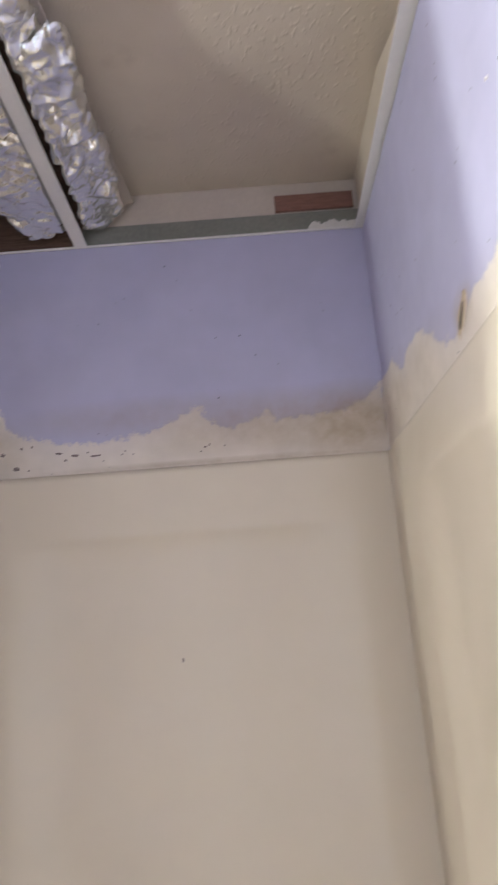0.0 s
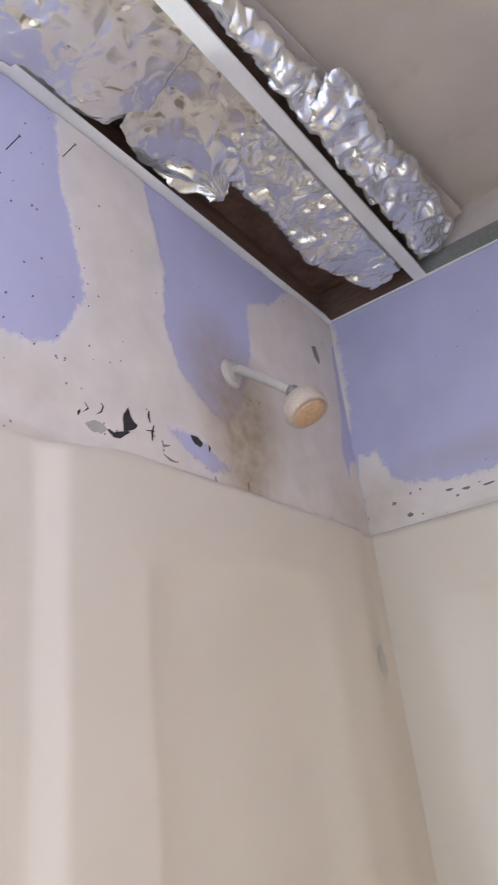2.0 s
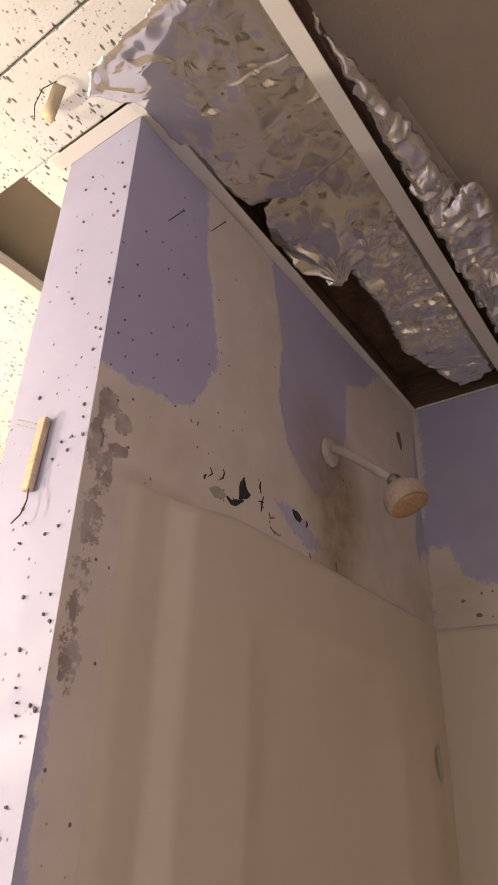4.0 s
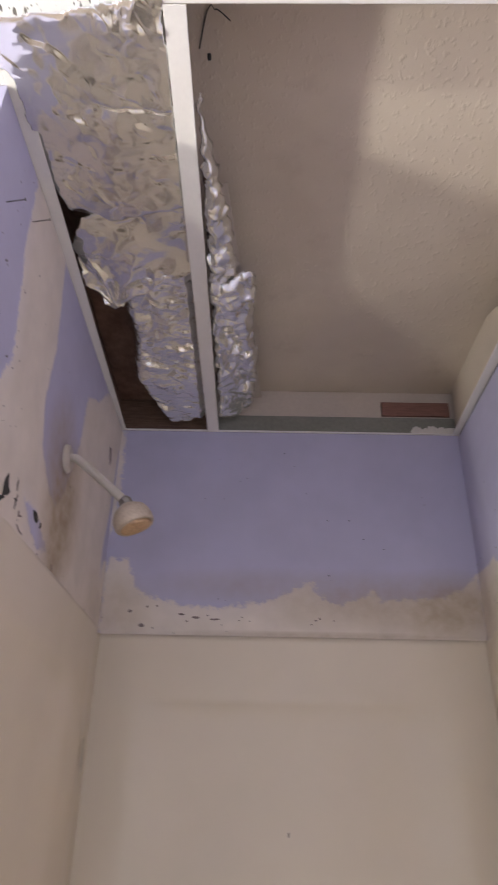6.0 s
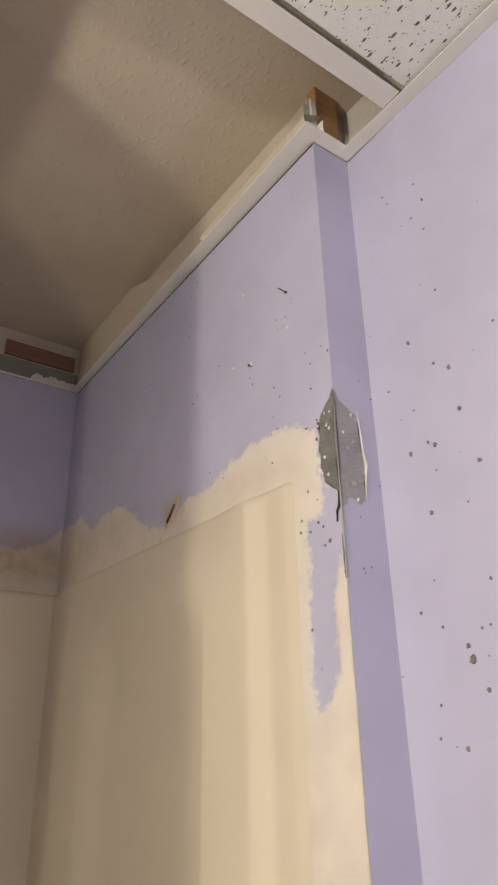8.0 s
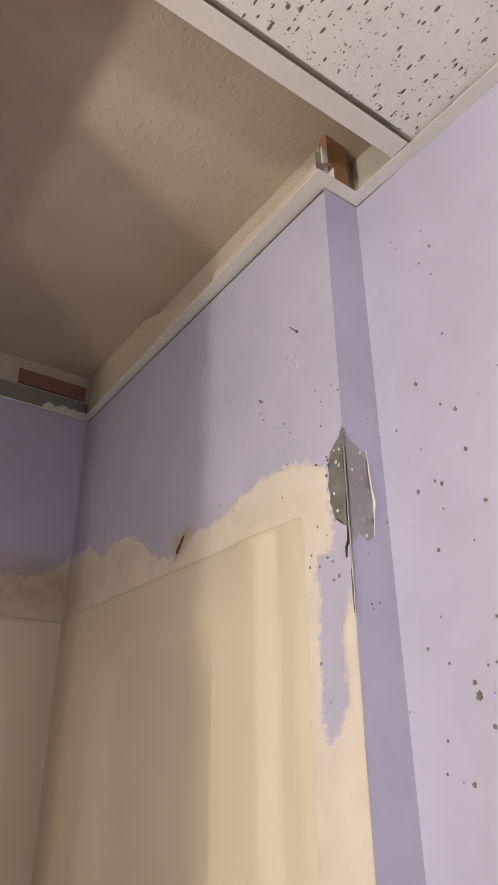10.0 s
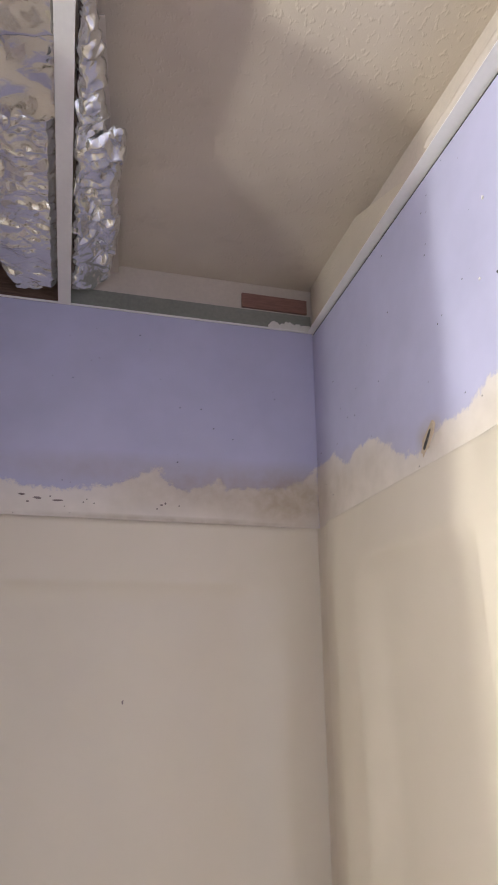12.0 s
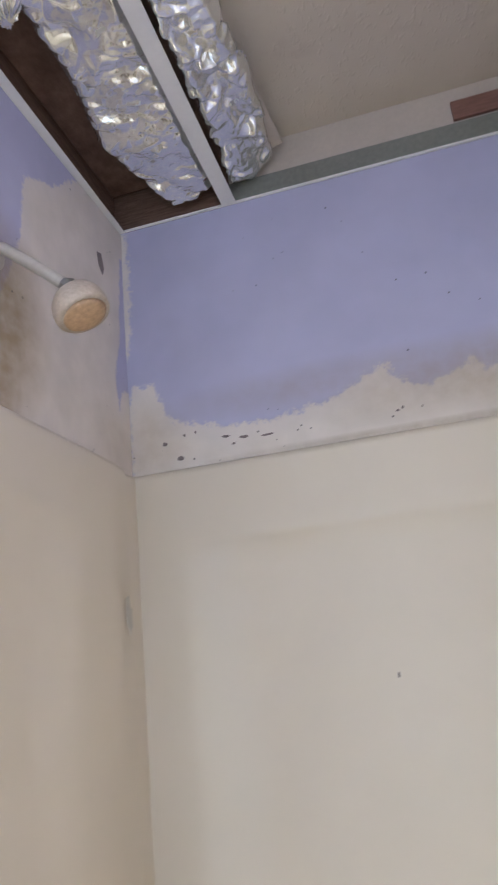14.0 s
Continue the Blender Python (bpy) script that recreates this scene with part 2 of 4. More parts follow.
def tube(points, radius, sides=10, caps=True):
    """A round bar along the points; radius may be one number or one a point."""
    bm = bmesh.new()
    pts = [Vector(p) for p in points]
    rad = radius if isinstance(radius, (list, tuple)) else [radius] * len(pts)
    rings = []
    for i, p in enumerate(pts):
        way = (pts[min(i + 1, len(pts) - 1)] - pts[max(i - 1, 0)]).normalized()
        side = way.orthogonal().normalized() if not rings else (side - way * side.dot(way)).normalized()
        up = way.cross(side)
        rings.append([bm.verts.new(p + rad[i] * (side * math.cos(a) + up * math.sin(a))) for a in (2 * math.pi * k / sides for k in range(sides))])
    for a, b in zip(rings, rings[1:]):
        for k in range(sides):
            bm.faces.new((a[k], a[(k + 1) % sides], b[(k + 1) % sides], b[k]))
    if caps:
        bm.faces.new(rings[0][::-1])
        bm.faces.new(rings[-1])
    return bm


def structure(name, bm, material, label, category, smooth=False):
    return tagged(link_mesh(name, bm, material, None, "", smooth), label, category, kind="structure")


def thing(name, at, label, category, group=""):
    ob = new(name)
    ob.empty_display_size = 0.02
    ob.matrix_world = pose(*at)
    return tagged(ob, label, category, group)


def hung(name, bm, material, parent, label="", smooth=False):
    """A part whose mesh is given in world metres, under a parent that stands off the origin."""
    bm.transform(parent.matrix_world.inverted())
    return part(name, bm, material, parent, label, smooth)


def sdf(poly, u, v):
    """Signed distance to a polygon, positive inside."""
    p = np.array(poly, float)
    q = np.roll(p, -1, 0)
    best, inside = np.full(u.shape, 9.0), np.zeros(u.shape, bool)
    for (ax, ay), (bx, by) in zip(p, q):
        dx, dy = bx - ax, by - ay
        k = np.clip(((u - ax) * dx + (v - ay) * dy) / (dx * dx + dy * dy), 0, 1)
        best = np.minimum(best, np.hypot(u - ax - k * dx, v - ay - k * dy))
        cross = (ay > v) != (by > v)
        inside ^= cross & (u < (bx - ax) * (v - ay) / (by - ay + 1e-12) + ax)
    return np.where(inside, best, -best)


def blobs(u, v, spots):
    """Soft spots (u, v, radius u, radius v, strength), the strongest at each place."""
    out = np.zeros(u.shape)
    for a, b, ra, rb, k in spots:
        out = np.maximum(out, k * np.clip(1.5 - np.hypot((u - a) / ra, (v - b) / rb), 0, 1))
    return out


def sheet(name, place, u0, u1, v0, v1, step, out, parent, coats=(), bare=(), stains=(), moulds=(), specks=(), feather=1.0):
    """A drywall face as a fine grid: joint compound lies proud of the paper, worn spots are set in.
    place(u, v, h) gives the world point at height h over the face; a feather under 1 gives wispy edges."""
    nu, nv = max(2, int((u1 - u0) / step)), max(2, int((v1 - v0) / step))
    u, v = np.meshgrid(np.linspace(u0, u1, nu), np.linspace(v0, v1, nv), indexing="ij")
    coat = np.full(u.shape, -1.0)
    for poly in coats:
        coat = np.maximum(coat, sdf(poly, u, v))
    for poly in bare:
        coat = np.minimum(coat, -sdf(poly, u, v))
    stain, mould, speck = blobs(u, v, stains), blobs(u, v, moulds), blobs(u, v, specks)
    h = 0.0011 * np.clip(coat / 0.006 + 0.5, 0, 1) + 0.0002
    x, y, z = place(u, v, h)
    co = np.stack(np.broadcast_arrays(x, y, z), -1).reshape(-1, 3)
    i = np.arange(nu * nv).reshape(nu, nv)
    quads = np.stack((i[:-1, :-1], i[1:, :-1], i[1:, 1:], i[:-1, 1:]), -1).reshape(-1, 4)
    if out < 0:
        quads = quads[:, ::-1]
    me = bpy.data.meshes.new(name)
    me.from_pydata(co.tolist(), [], quads.tolist())
    for key, values in (("coat", np.clip(coat * feather, -1, 1)), ("stain", stain), ("mould", mould), ("specks", speck)):
        me.attributes.new(key, "FLOAT", "POINT").data.foreach_set("value", values.ravel().astype(np.float32))
    me.materials.append(DRYWALL)
    me.shade_smooth()
    ob = new(name, me)
    ob.parent = parent
    return ob


# ---- large structure ----
structure("floor", box(XW - 0.1, XR + 0.1, YB - 0.1, 0.1, -0.1, 0), FLOOR, "brown vinyl bathroom floor", "floor")
structure("ceiling_upper", box(XW - 0.1, XR + 0.1, YB - 0.1, 0.1, ZC, ZC + 0.1), CEILING, "old cream ceiling with lumpy sprayed texture", "ceiling")
# unseen wall; its opening is added to hold the fill lamp
bm = box(XW - 0.1, -0.15, YB - 0.1, YB, 0, ZC)
add_box(bm, 0.65, XR + 0.1, YB - 0.1, YB, 0, ZC)
add_box(bm, -0.15, 0.65, YB - 0.1, YB, 2.03, ZC)
structure("wall_south", bm, WALLPAINT, "plain lilac wall behind the camera with an added opening for the fill lamp", "wall")
structure("wall_west", box(XW - 0.1, XW, YB, 0, 0, ZC), WALLPAINT, "plain lilac bathroom wall", "wall")

wall_back = structure("wall_north", box(XW, XR + 0.1, 0.012, 0.1, 0, ZC), CREAM, "back wall with purple drywall over the shower", "wall")
wall_left = structure("wall_partition_left", box(XL + 0.012, -0.0125, YF + 0.0125, 0.011, 0, ZG - 0.012), GYPSUM, "stud partition faced with water-stained purple drywall", "wall")
wall_right = structure("wall_partition_right", box(W + 0.0125, XR + 0.09, YR + 0.0125, 0.011, 0, ZC), CREAM, "partition faced with purple drywall and patched joints", "wall")
wall_east = structure("wall_east", box(XR + 0.0125, XR + 0.1, YB, YR + 0.012, 0, ZC), GYPSUM, "lilac bathroom wall with small holes", "wall")
part("gypsum_core", box(-0.0125, W + 0.0125, 0, 0.0118, 0, ZG), GYPSUM, wall_back)
part("gypsum_core", box(-0.0124, 0, YF, -0.0002, 0, ZG - 0.003), GYPSUM, wall_left)
part("gypsum_core", box(XL, -0.0126, YF, YF + 0.0123, 0, ZG), GYPSUM, wall_left)
part("gypsum_core", box(XL, XL + 0.0118, YF + 0.0125, 0.011, 0, ZG), GYPSUM, wall_left)
part("gypsum_core", box(W, W + 0.0123, YR, -0.0002, 0, ZG - 0.006), GYPSUM, wall_right)
part("gypsum_core", box(W + 0.0126, XR, YR, YR + 0.0123, 0, ZG - 0.001), GYPSUM, wall_right)
part("gypsum_core", box(XR, XR + 0.0123, YB, YR + 0.0122, 0, ZG - 0.002), GYPSUM, wall_east)

# near-black strips paint in the shade of the gap over the drywall
part("gap_shade_strip", box(W + 0.002, W + 0.0122, YR, -0.001, ZG - 0.0055, ZG - 0.0002), HOLE_SHADE, wall_right, "near-black strip painted as the gap's shade over the drywall edge")
part("gap_shade_strip", box(-0.0122, -0.002, YF, -0.50, ZG - 0.0025, ZG - 0.0002), HOLE_SHADE, wall_left, "near-black strip painted as the gap's shade over the drywall edge")
# joint compound over the taped joints, as outlines along and up each face
sheet("drywall_face", lambda u, v, h: (u, -h, v), 0, W, 1.0, ZG, 0.004, 1, wall_back,
      coats=[[(0, 1.0), (W, 1.0), (W, 2.03), (0.80, 2.012), (0.77, 1.985), (0.72, 1.966), (0.66, 1.963), (0.592, 1.958), (0.58, 1.98), (0.555, 1.962), (0.506, 1.948),
              (0.456, 1.97), (0.45, 2.002), (0.41, 1.980), (0.36, 1.955), (0.26, 1.938), (0.17, 1.94), (0.10, 1.962), (0.07, 1.975), (0.048, 2.04), (0.012, 2.042), (0, 2.0)],
             [(0, 2.10), (0.008, 2.12), (0.014, 2.25), (0.01, ZG), (-0.01, ZG), (-0.01, 2.1)]],
      stains=[(0.60, 1.955, 0.22, 0.05, 0.5), (0.74, 1.945, 0.11, 0.06, 0.7), (0.40, 1.985, 0.25, 0.03, 0.3), (0.55, 1.884, 0.3, 0.006, 0.5), (0.03, 1.93, 0.07, 0.06, 0.35)],
      specks=[(0.2, 1.92, 0.2, 0.03, 1.0)], feather=0.65)
sheet("drywall_face", lambda u, v, h: (h, u, v), YF, 0, 1.0, ZG - 0.003, 0.004, 1, wall_left,
      coats=[[(YF - 0.1, 0.9), (0.1, 0.9), (0.1, ZG + 0.1), (YF - 0.1, ZG + 0.1)]],
      bare=[[(YF - 0.1, 1.983), (-0.832, 1.978), (-0.800, 1.984), (-0.765, 1.984), (-0.724, 2.003), (-0.690, 2.070), (-0.688, 2.100), (-0.705, 2.180), (-0.726, 2.260), (-0.735, 2.380), (YF - 0.1, 2.38)],
            [(-0.573, 2.380), (-0.553, 2.300), (-0.534, 2.210), (-0.539, 2.108), (-0.514, 2.042), (-0.456, 2.002), (-0.411, 1.990), (-0.362, 2.050), (-0.328, 2.150), (-0.320, 2.255), (-0.245, 2.290), (-0.147, 2.380)],
            [(0.05, 2.33), (-0.012, 2.300), (-0.029, 2.120), (-0.049, 2.050), (-0.039, 1.990), (-0.022, 2.030), (0.05, 2.05)],
            [(-0.548, 1.945), (-0.489, 1.950), (-0.421, 1.915), (-0.460, 1.900), (-0.519, 1.925)],
            [(-0.90, 1.3), (-0.862, 1.3), (-0.863, 1.5), (-0.870, 1.66), (-0.90, 1.67)]],
      stains=[(-0.375, 2.010, 0.085, 0.11, 0.88), (-0.380, 1.940, 0.055, 0.09, 0.85), (-0.335, 1.930, 0.015, 0.06, 0.6), (-0.421, 2.070, 0.07, 0.09, 0.6), (-0.770, 1.925, 0.05, 0.025, 0.22), (-0.059, 1.920, 0.07, 0.06, 0.2), (-0.764, 1.930, 0.06, 0.04, 0.15), (-0.773, 1.872, 0.05, 0.012, 0.35)],
      moulds=[(-0.857, 1.937, 0.014, 0.016, 1.1), (-0.834, 1.924, 0.012, 0.013, 0.95), (-0.864, 1.895, 0.010, 0.030, 0.85), (-0.834, 1.892, 0.012, 0.009, 0.9), (-0.850, 1.865, 0.018, 0.03, 0.58), (-0.855, 1.815, 0.015, 0.035, 0.62), (-0.858, 1.750, 0.014, 0.05, 0.50), (-0.857, 1.690, 0.013, 0.04, 0.58)],
      specks=[(-0.783, 2.050, 0.14, 0.2, 1.0), (-0.587, 1.930, 0.15, 0.05, 0.8), (-0.842, 1.700, 0.03, 0.3, 1.0)])
sheet("drywall_face", lambda u, v, h: (W - h, u, v), YR, 0, 1.0, ZG - 0.006, 0.004, -1, wall_right,
      coats=[[(YF - 0.1, 0.9), (0.1, 0.9), (0.1, 2.03), (-0.023, 2.021), (-0.105, 2.023), (-0.136, 1.996), (-0.176, 1.979), (-0.217, 1.996), (-0.299, 1.993), (-0.370, 1.951), (-0.411, 1.923), (-0.479, 1.911),
              (-0.533, 1.936), (-0.599, 1.936), (-0.656, 1.956), (-0.717, 1.966), (-0.799, 1.958), (-0.829, 1.941), (-0.865, 1.911), (YF - 0.1, 1.90)]],
      bare=[[(-0.814, 1.825), (-0.819, 1.782), (-0.811, 1.67), (-0.821, 1.619), (-0.839, 1.632), (-0.858, 1.657), (-0.857, 1.743), (-0.868, 1.771), (-0.95, 1.79), (-0.95, 1.85), (-0.85, 1.862), (-0.845, 1.83)],
            [(-0.848, 1.87), (-0.95, 1.86), (-0.95, 2.05), (-0.835, 1.975)]],
      stains=[(-0.105, 1.941, 0.12, 0.06, 0.32), (-0.35, 1.90, 0.33, 0.05, 0.14), (-0.635, 1.911, 0.12, 0.03, 0.14), (-0.309, 1.941, 0.1, 0.04, 0.2), (-0.492, 1.93, 0.035, 0.025, 0.6)],
      moulds=[(-0.487, 1.924, 0.022, 0.012, 0.45), (-0.835, 1.93, 0.014, 0.02, 0.36)],
      specks=[(-0.819, 1.991, 0.12, 0.16, 1.0), (-0.850, 1.761, 0.05, 0.1, 0.8)], feather=0.75)
sheet("drywall_face", lambda u, v, h: (u, YF - h, v), XL, 0, 1.0, ZG, 0.004, 1, wall_left, specks=[(-0.04, 1.9, 0.07, 0.5, 2.2)])
sheet("drywall_face", lambda u, v, h: (u, YR - h, v), W, XR, 1.0, ZG - 0.001, 0.004, 1, wall_right,
      specks=[(0.84, 1.85, 0.04, 0.15, 0.7)])
sheet("drywall_face", lambda u, v, h: (XR - h, u, v), YB, YR, 1.0, ZG - 0.002, 0.012, -1, wall_east, specks=[(-1.0, 1.7, 0.2, 0.4, 0.5)])

# what shows above the drywall: framing and the strip of old wall
part("board_edge", box(-0.2, 0.2205, 0.0075, 0.0118, ZG + 0.0005, ZC - 0.002), WOOD_DARK, wall_back, "dark framing lumber behind the foil")
part("board_edge", box(0.221, W, 0.0075, 0.0118, ZG + 0.0005, 2.415), BACKING, wall_back, "grey-green edge of old board")
part("wood_plate", box(0.633, 0.80, 0.004, 0.0116, 2.42, 2.458, bevel=0.001), WOOD_RED, wall_back, "red-brown stained wood plate")
bm = bmesh.new()
low, top = [], []
for k in range(41):
    x = 0.698 + k * 0.0027
    z = 2.386 + 0.010 * noise.noise(Vector((k * 0.13, 1, 0))) + 0.005 * noise.noise(Vector((k * 0.5, 7, 0))) - 0.012 * max(0, 1 - k / 6)
    low.append((bm.verts.new((x, 0.001, ZG + 0.001)), bm.verts.new((x, 0.0074, ZG + 0.001))))
    top.append((bm.verts.new((x, 0.002, z)), bm.verts.new((x, 0.0074, z + 0.002))))
for k in range(40):
    bm.faces.new((low[k][0], low[k + 1][0], top[k + 1][0], top[k][0]))
    bm.faces.new((top[k][0], top[k + 1][0], top[k + 1][1], top[k][1]))
part("torn_edge", bm, GYPSUM, wall_back, "torn white gypsum edge")
part("top_plate", box(XL + 0.014, -0.014, YF + 0.02, 0.01, ZG - 0.011, ZC - 0.001, bevel=0.003), WOOD_DARK, wall_left, "dark old framing lumber")
part("stud_end", box(W + 0.006, W + 0.050, YR - 0.006, YR + 0.012, ZG + 0.018, ZC - 0.001, bevel=0.002), WOOD, wall_right, "bare pine stud end")
part("board_sliver", box(W - 0.008, W + 0.003, YR - 0.010, YR - 0.006, ZG + 0.0245, ZG + 0.075, bevel=0.001), GRID, wall_right, "white sliver of board")
part("tape_scrap", box(W - 0.022, W - 0.009, YR - 0.008, YR - 0.0065, ZG + 0.022, ZG + 0.058, bevel=0.0005), MASKING, wall_right, "pale green scrap of tape")


bm = box(W - 0.002, W + 0.0004, -0.602, -0.007, ZG + 0.0024, ZC - 0.001)
for v in bm.verts:
    v.co.y += 0.32 if v.co.z > ZG + 0.05 and v.co.y < -0.5 else 0.0
part("old_wall_strip", bm, CEILING, wall_right, "strip of old textured wall over the trim")
# a cream plaster smear that ends in a step two fifths along the wall
bm = bmesh.new()
rows = []
for k in range(46):
    y = YR - 0.02 + k * 0.0063
    t = 0.013 - 0.00012 * k + 0.0022 * noise.noise(Vector((k * 0.17, 3, 0))) + 0.001 * noise.noise(Vector((k * 0.6, 8, 0)))
    t *= min(1.0, (46 - k) / 3)
    rows.append([bm.verts.new((W + 0.002, y, ZG + 0.0018)), bm.verts.new((W - 0.028 - t * 0.3, y, ZG + 0.0018)), bm.verts.new((W - 0.029 - t * 0.35, y, ZG + 0.004 + t * 0.7)), bm.verts.new((W + 0.002, y, ZG + 0.008 + t * 2))])
for a, b in zip(rows, rows[1:]):
    for k in range(3):
        bm.faces.new((a[k], a[k + 1], b[k + 1], b[k]))
part("plaster_smear", bm, CREAM, wall_right, "lumpy cream plaster smear", smooth=True)


# ---- suspended ceiling ----
def tee(x0, x1, y0, y1, along):
    """A T-bar: a flat flange with a rolled web standing on it."""
    bm = box(x0, x1, y0, y1, ZG, ZG + 0.0016, bevel=0.0006)
    if along == "y":
        m = (x0 + x1) / 2
        add_box(bm, m - 0.001, m + 0.001, y0, y1, ZG + 0.0012, ZG + 0.028)
        add_box(bm, m - 0.003, m + 0.003, y0, y1, ZG + 0.026, ZG + 0.034, bevel=0.001)
    else:
        m = (y0 + y1) / 2
        add_box(bm, x0, x1, m - 0.001, m + 0.001, ZG + 0.0012, ZG + 0.028)
        add_box(bm, x0, x1, m - 0.003, m + 0.003, ZG + 0.026, ZG + 0.034, bevel=0.001)
    return bm


grid = tagged(new("ceiling_grid"), "white enamelled steel grid of a dropped ceiling, tiles missing over the shower", "ceiling grid", kind="structure")
part("cross_tee", tee(0.207, 0.234, -0.972, -0.0005, "y"), GRID, grid)
part("main_tee", tee(0.2065, XR - 0.022, -1.004, -0.973, "x"), GRID, grid)
part("cross_tee", tee(-0.417, -0.39, -0.972, -0.0005, "y"), GRID, grid)


def angle(x0, x1, y0, y1, side, taper=0.0):
    """A wall angle: a flange under the tiles and a leg up the wall."""
    bm = box(x0, x1, y0, y1, ZG, ZG + 0.0014, bevel=0.0005)
    t = 0.0012
    legs = {"w": (x0, x0 + t, y0, y1), "e": (x1 - t, x1, y0, y1), "n": (x0, x1, y1 - t, y1), "s": (x0, x1, y0, y0 + t)}
    add_box(bm, *legs[side], ZG + 0.001, ZG + 0.022)
    for v in bm.verts:  # inner edge drawn in towards the back to fit the camera's view
        if taper and v.co.y > (y0 + y1) / 2 and abs(v.co.x - (x1 if side == "w" else x0)) < 0.003:
            v.co.x += taper
    return bm


part("wall_angle", angle(-0.002, 0.022, YF - 0.02, -0.001, "w", -0.012), GRID, grid)
part("wall_angle", angle(W - 0.030, W + 0.002, YR - 0.022, -0.001, "e", 0.015), GRID, grid)
part("edge_trim", box(0.0108, W - 0.0154, -0.006, -0.0006, ZG, ZG + 0.003, bevel=0.0006), GRID, grid)
part("wall_angle", angle(XL - 0.02, -0.002, YF - 0.022, YF - 0.0005, "n"), GRID, grid)
part("wall_angle", angle(W + 0.002, XR - 0.022, YR - 0.022, YR - 0.0005, "n"), GRID, grid)
part("wall_angle", angle(XR - 0.022, XR - 0.0004, YB, YR - 0.0005, "e"), GRID, grid)

bm = bmesh.new()
zt, th = ZG + 0.004, 0.016
for x0 in (XW + 0.01, -1.01, -0.40, 0.21):
    x1 = x0 + 0.606 if x0 < 0.2 else XR - 0.004
    add_box(bm, x0, x1, -1.63, -1.0135 if x0 < 0.2 else -1.010, zt, zt + th, bevel=0.002)
    add_box(bm, x0, x1, -2.24, -1.634, zt, zt + th, bevel=0.002)
    add_box(bm, x0, x1, YB + 0.005, -2.25, zt, zt + th, bevel=0.002)
add_box(bm, XW + 0.01, -0.42, -1.0105, -0.005, zt, zt + th, bevel=0.002)
add_box(bm, -0.215, XL - 0.002, YF - 0.0220, -0.005, zt, zt + th, bevel=0.002)
add_box(bm, -0.416, 0.204, -1.0105, YF - 0.0223, ZG + 0.0035, ZG + th, bevel=0.002)
structure("ceiling", bm, TILE, "white fissured acoustic ceiling tiles", "ceiling")


# ---- shower surround ----
def surround():
    """The one-piece wall of the stall: side and back panels with coves, columns and sunken fields."""
    r, off = 0.006, 0.004
    yl, yr = -0.820, -0.800
    steps = 0.006

    def line(a, b):
        k = max(2, int((Vector(b) - Vector(a)).length / steps))
        return [Vector(a).lerp(Vector(b), i / k) for i in range(k)]

    pts = line((off, yl), (off, -off - r))
    pts += [Vector((off + r - r * math.cos(a), -off - r + r * math.sin(a))) for a in np.linspace(0, math.pi / 2, 10)[:-1]]
    pts += line((off + r, -off), (W - off - r, -off))
    pts += [Vector((W - off - r + r * math.sin(a), -off - r + r * math.cos(a))) for a in np.linspace(0, math.pi / 2, 10)[:-1]]
    pts += line((W - off, -off - r), (W - off, yr)) + [Vector((W - off, yr))]
    p = np.array(pts)
    d = np.gradient(p, axis=0)
    d /= np.linalg.norm(d, axis=1)[:, None]
    inward = np.stack((d[:, 1], -d[:, 0]), 1)
    zs = np.concatenate((np.linspace(0.02, 1.5, 40), np.arange(1.505, ZS - 0.004, 0.006), [ZS - 0.003, ZS - 0.001, ZS]))
    x, y = p[:, 0], p[:, 1]
    back, left = y > -0.05, x < W / 2
    s = lambda v, a, b: np.clip((v - a) / (b - a), 0, 1) ** 2 * (3 - 2 * np.clip((v - a) / (b - a), 0, 1))  # noqa: E731
    dip = lambda f: 1 - (1 - np.clip(f, 0, 1)) ** 2  # noqa: E731
    co = []
    for z in zs:
        up = dip((1.772 - z) / 0.075)
        field_side = dip((y - np.where(left, -0.615, -0.612)) / 0.085) * (1 - s(y, -0.32, -0.20)) * up
        field_back = s(x, 0.08, 0.20) * (1 - s(x, 0.61, 0.73)) * dip((1.752 - z) / 0.050)
        sunk = np.where(back, -0.0140 * field_back, -0.0140 * field_side)
        front, ramp = np.where(left, yl, yr), np.where(left, -0.757, -0.746)
        edge = np.where(back, 1, np.clip((y - ramp) / 0.034, 0, 1))
        near = np.where(back, 1 - 0.6 * (1 - s(x, 0.0, 0.10) * (1 - s(x, W - 0.10, W))), 1 - 0.6 * s(y, -0.12, -0.03))
        end = np.where(back, 1, s(y, front, front + 0.024))
        hidden = np.where(back | left, 0, s(y, -0.70, -0.60))
        body = (1 - hidden) * (1 - s(z, 1.873, 1.880)) + hidden * (1 - s(z, 1.76, 1.885))
        sunk = sunk + body * end * (0.0005 + 0.0120 * edge * near) - 0.0030 * (1 - end)
        lip = -0.0035 * s(z, ZS - 0.004, ZS)
        h = sunk + lip
        lift = np.where(back, 0, np.where(left, 0.007 - 0.016 * s(-y, 0.62, 0.76), 0.008)) * s(z, 1.6, ZS)
        q = p + inward * h[:, None]
        co.append(np.stack((q[:, 0], q[:, 1], z + lift), 1))
    co = np.array(co)
    nz, npt = co.shape[:2]
    i = np.arange(nz * npt).reshape(nz, npt)
    quads = np.stack((i[:-1, :-1], i[:-1, 1:], i[1:, 1:], i[1:, :-1]), -1).reshape(-1, 4)
    ob = thing("shower_surround", (0, 0, 0), "almond fibreglass shower surround with rounded corners and sunken panels", "shower surround")
    flat = co.reshape(-1, 3)
    column = quads[:, 0] % npt
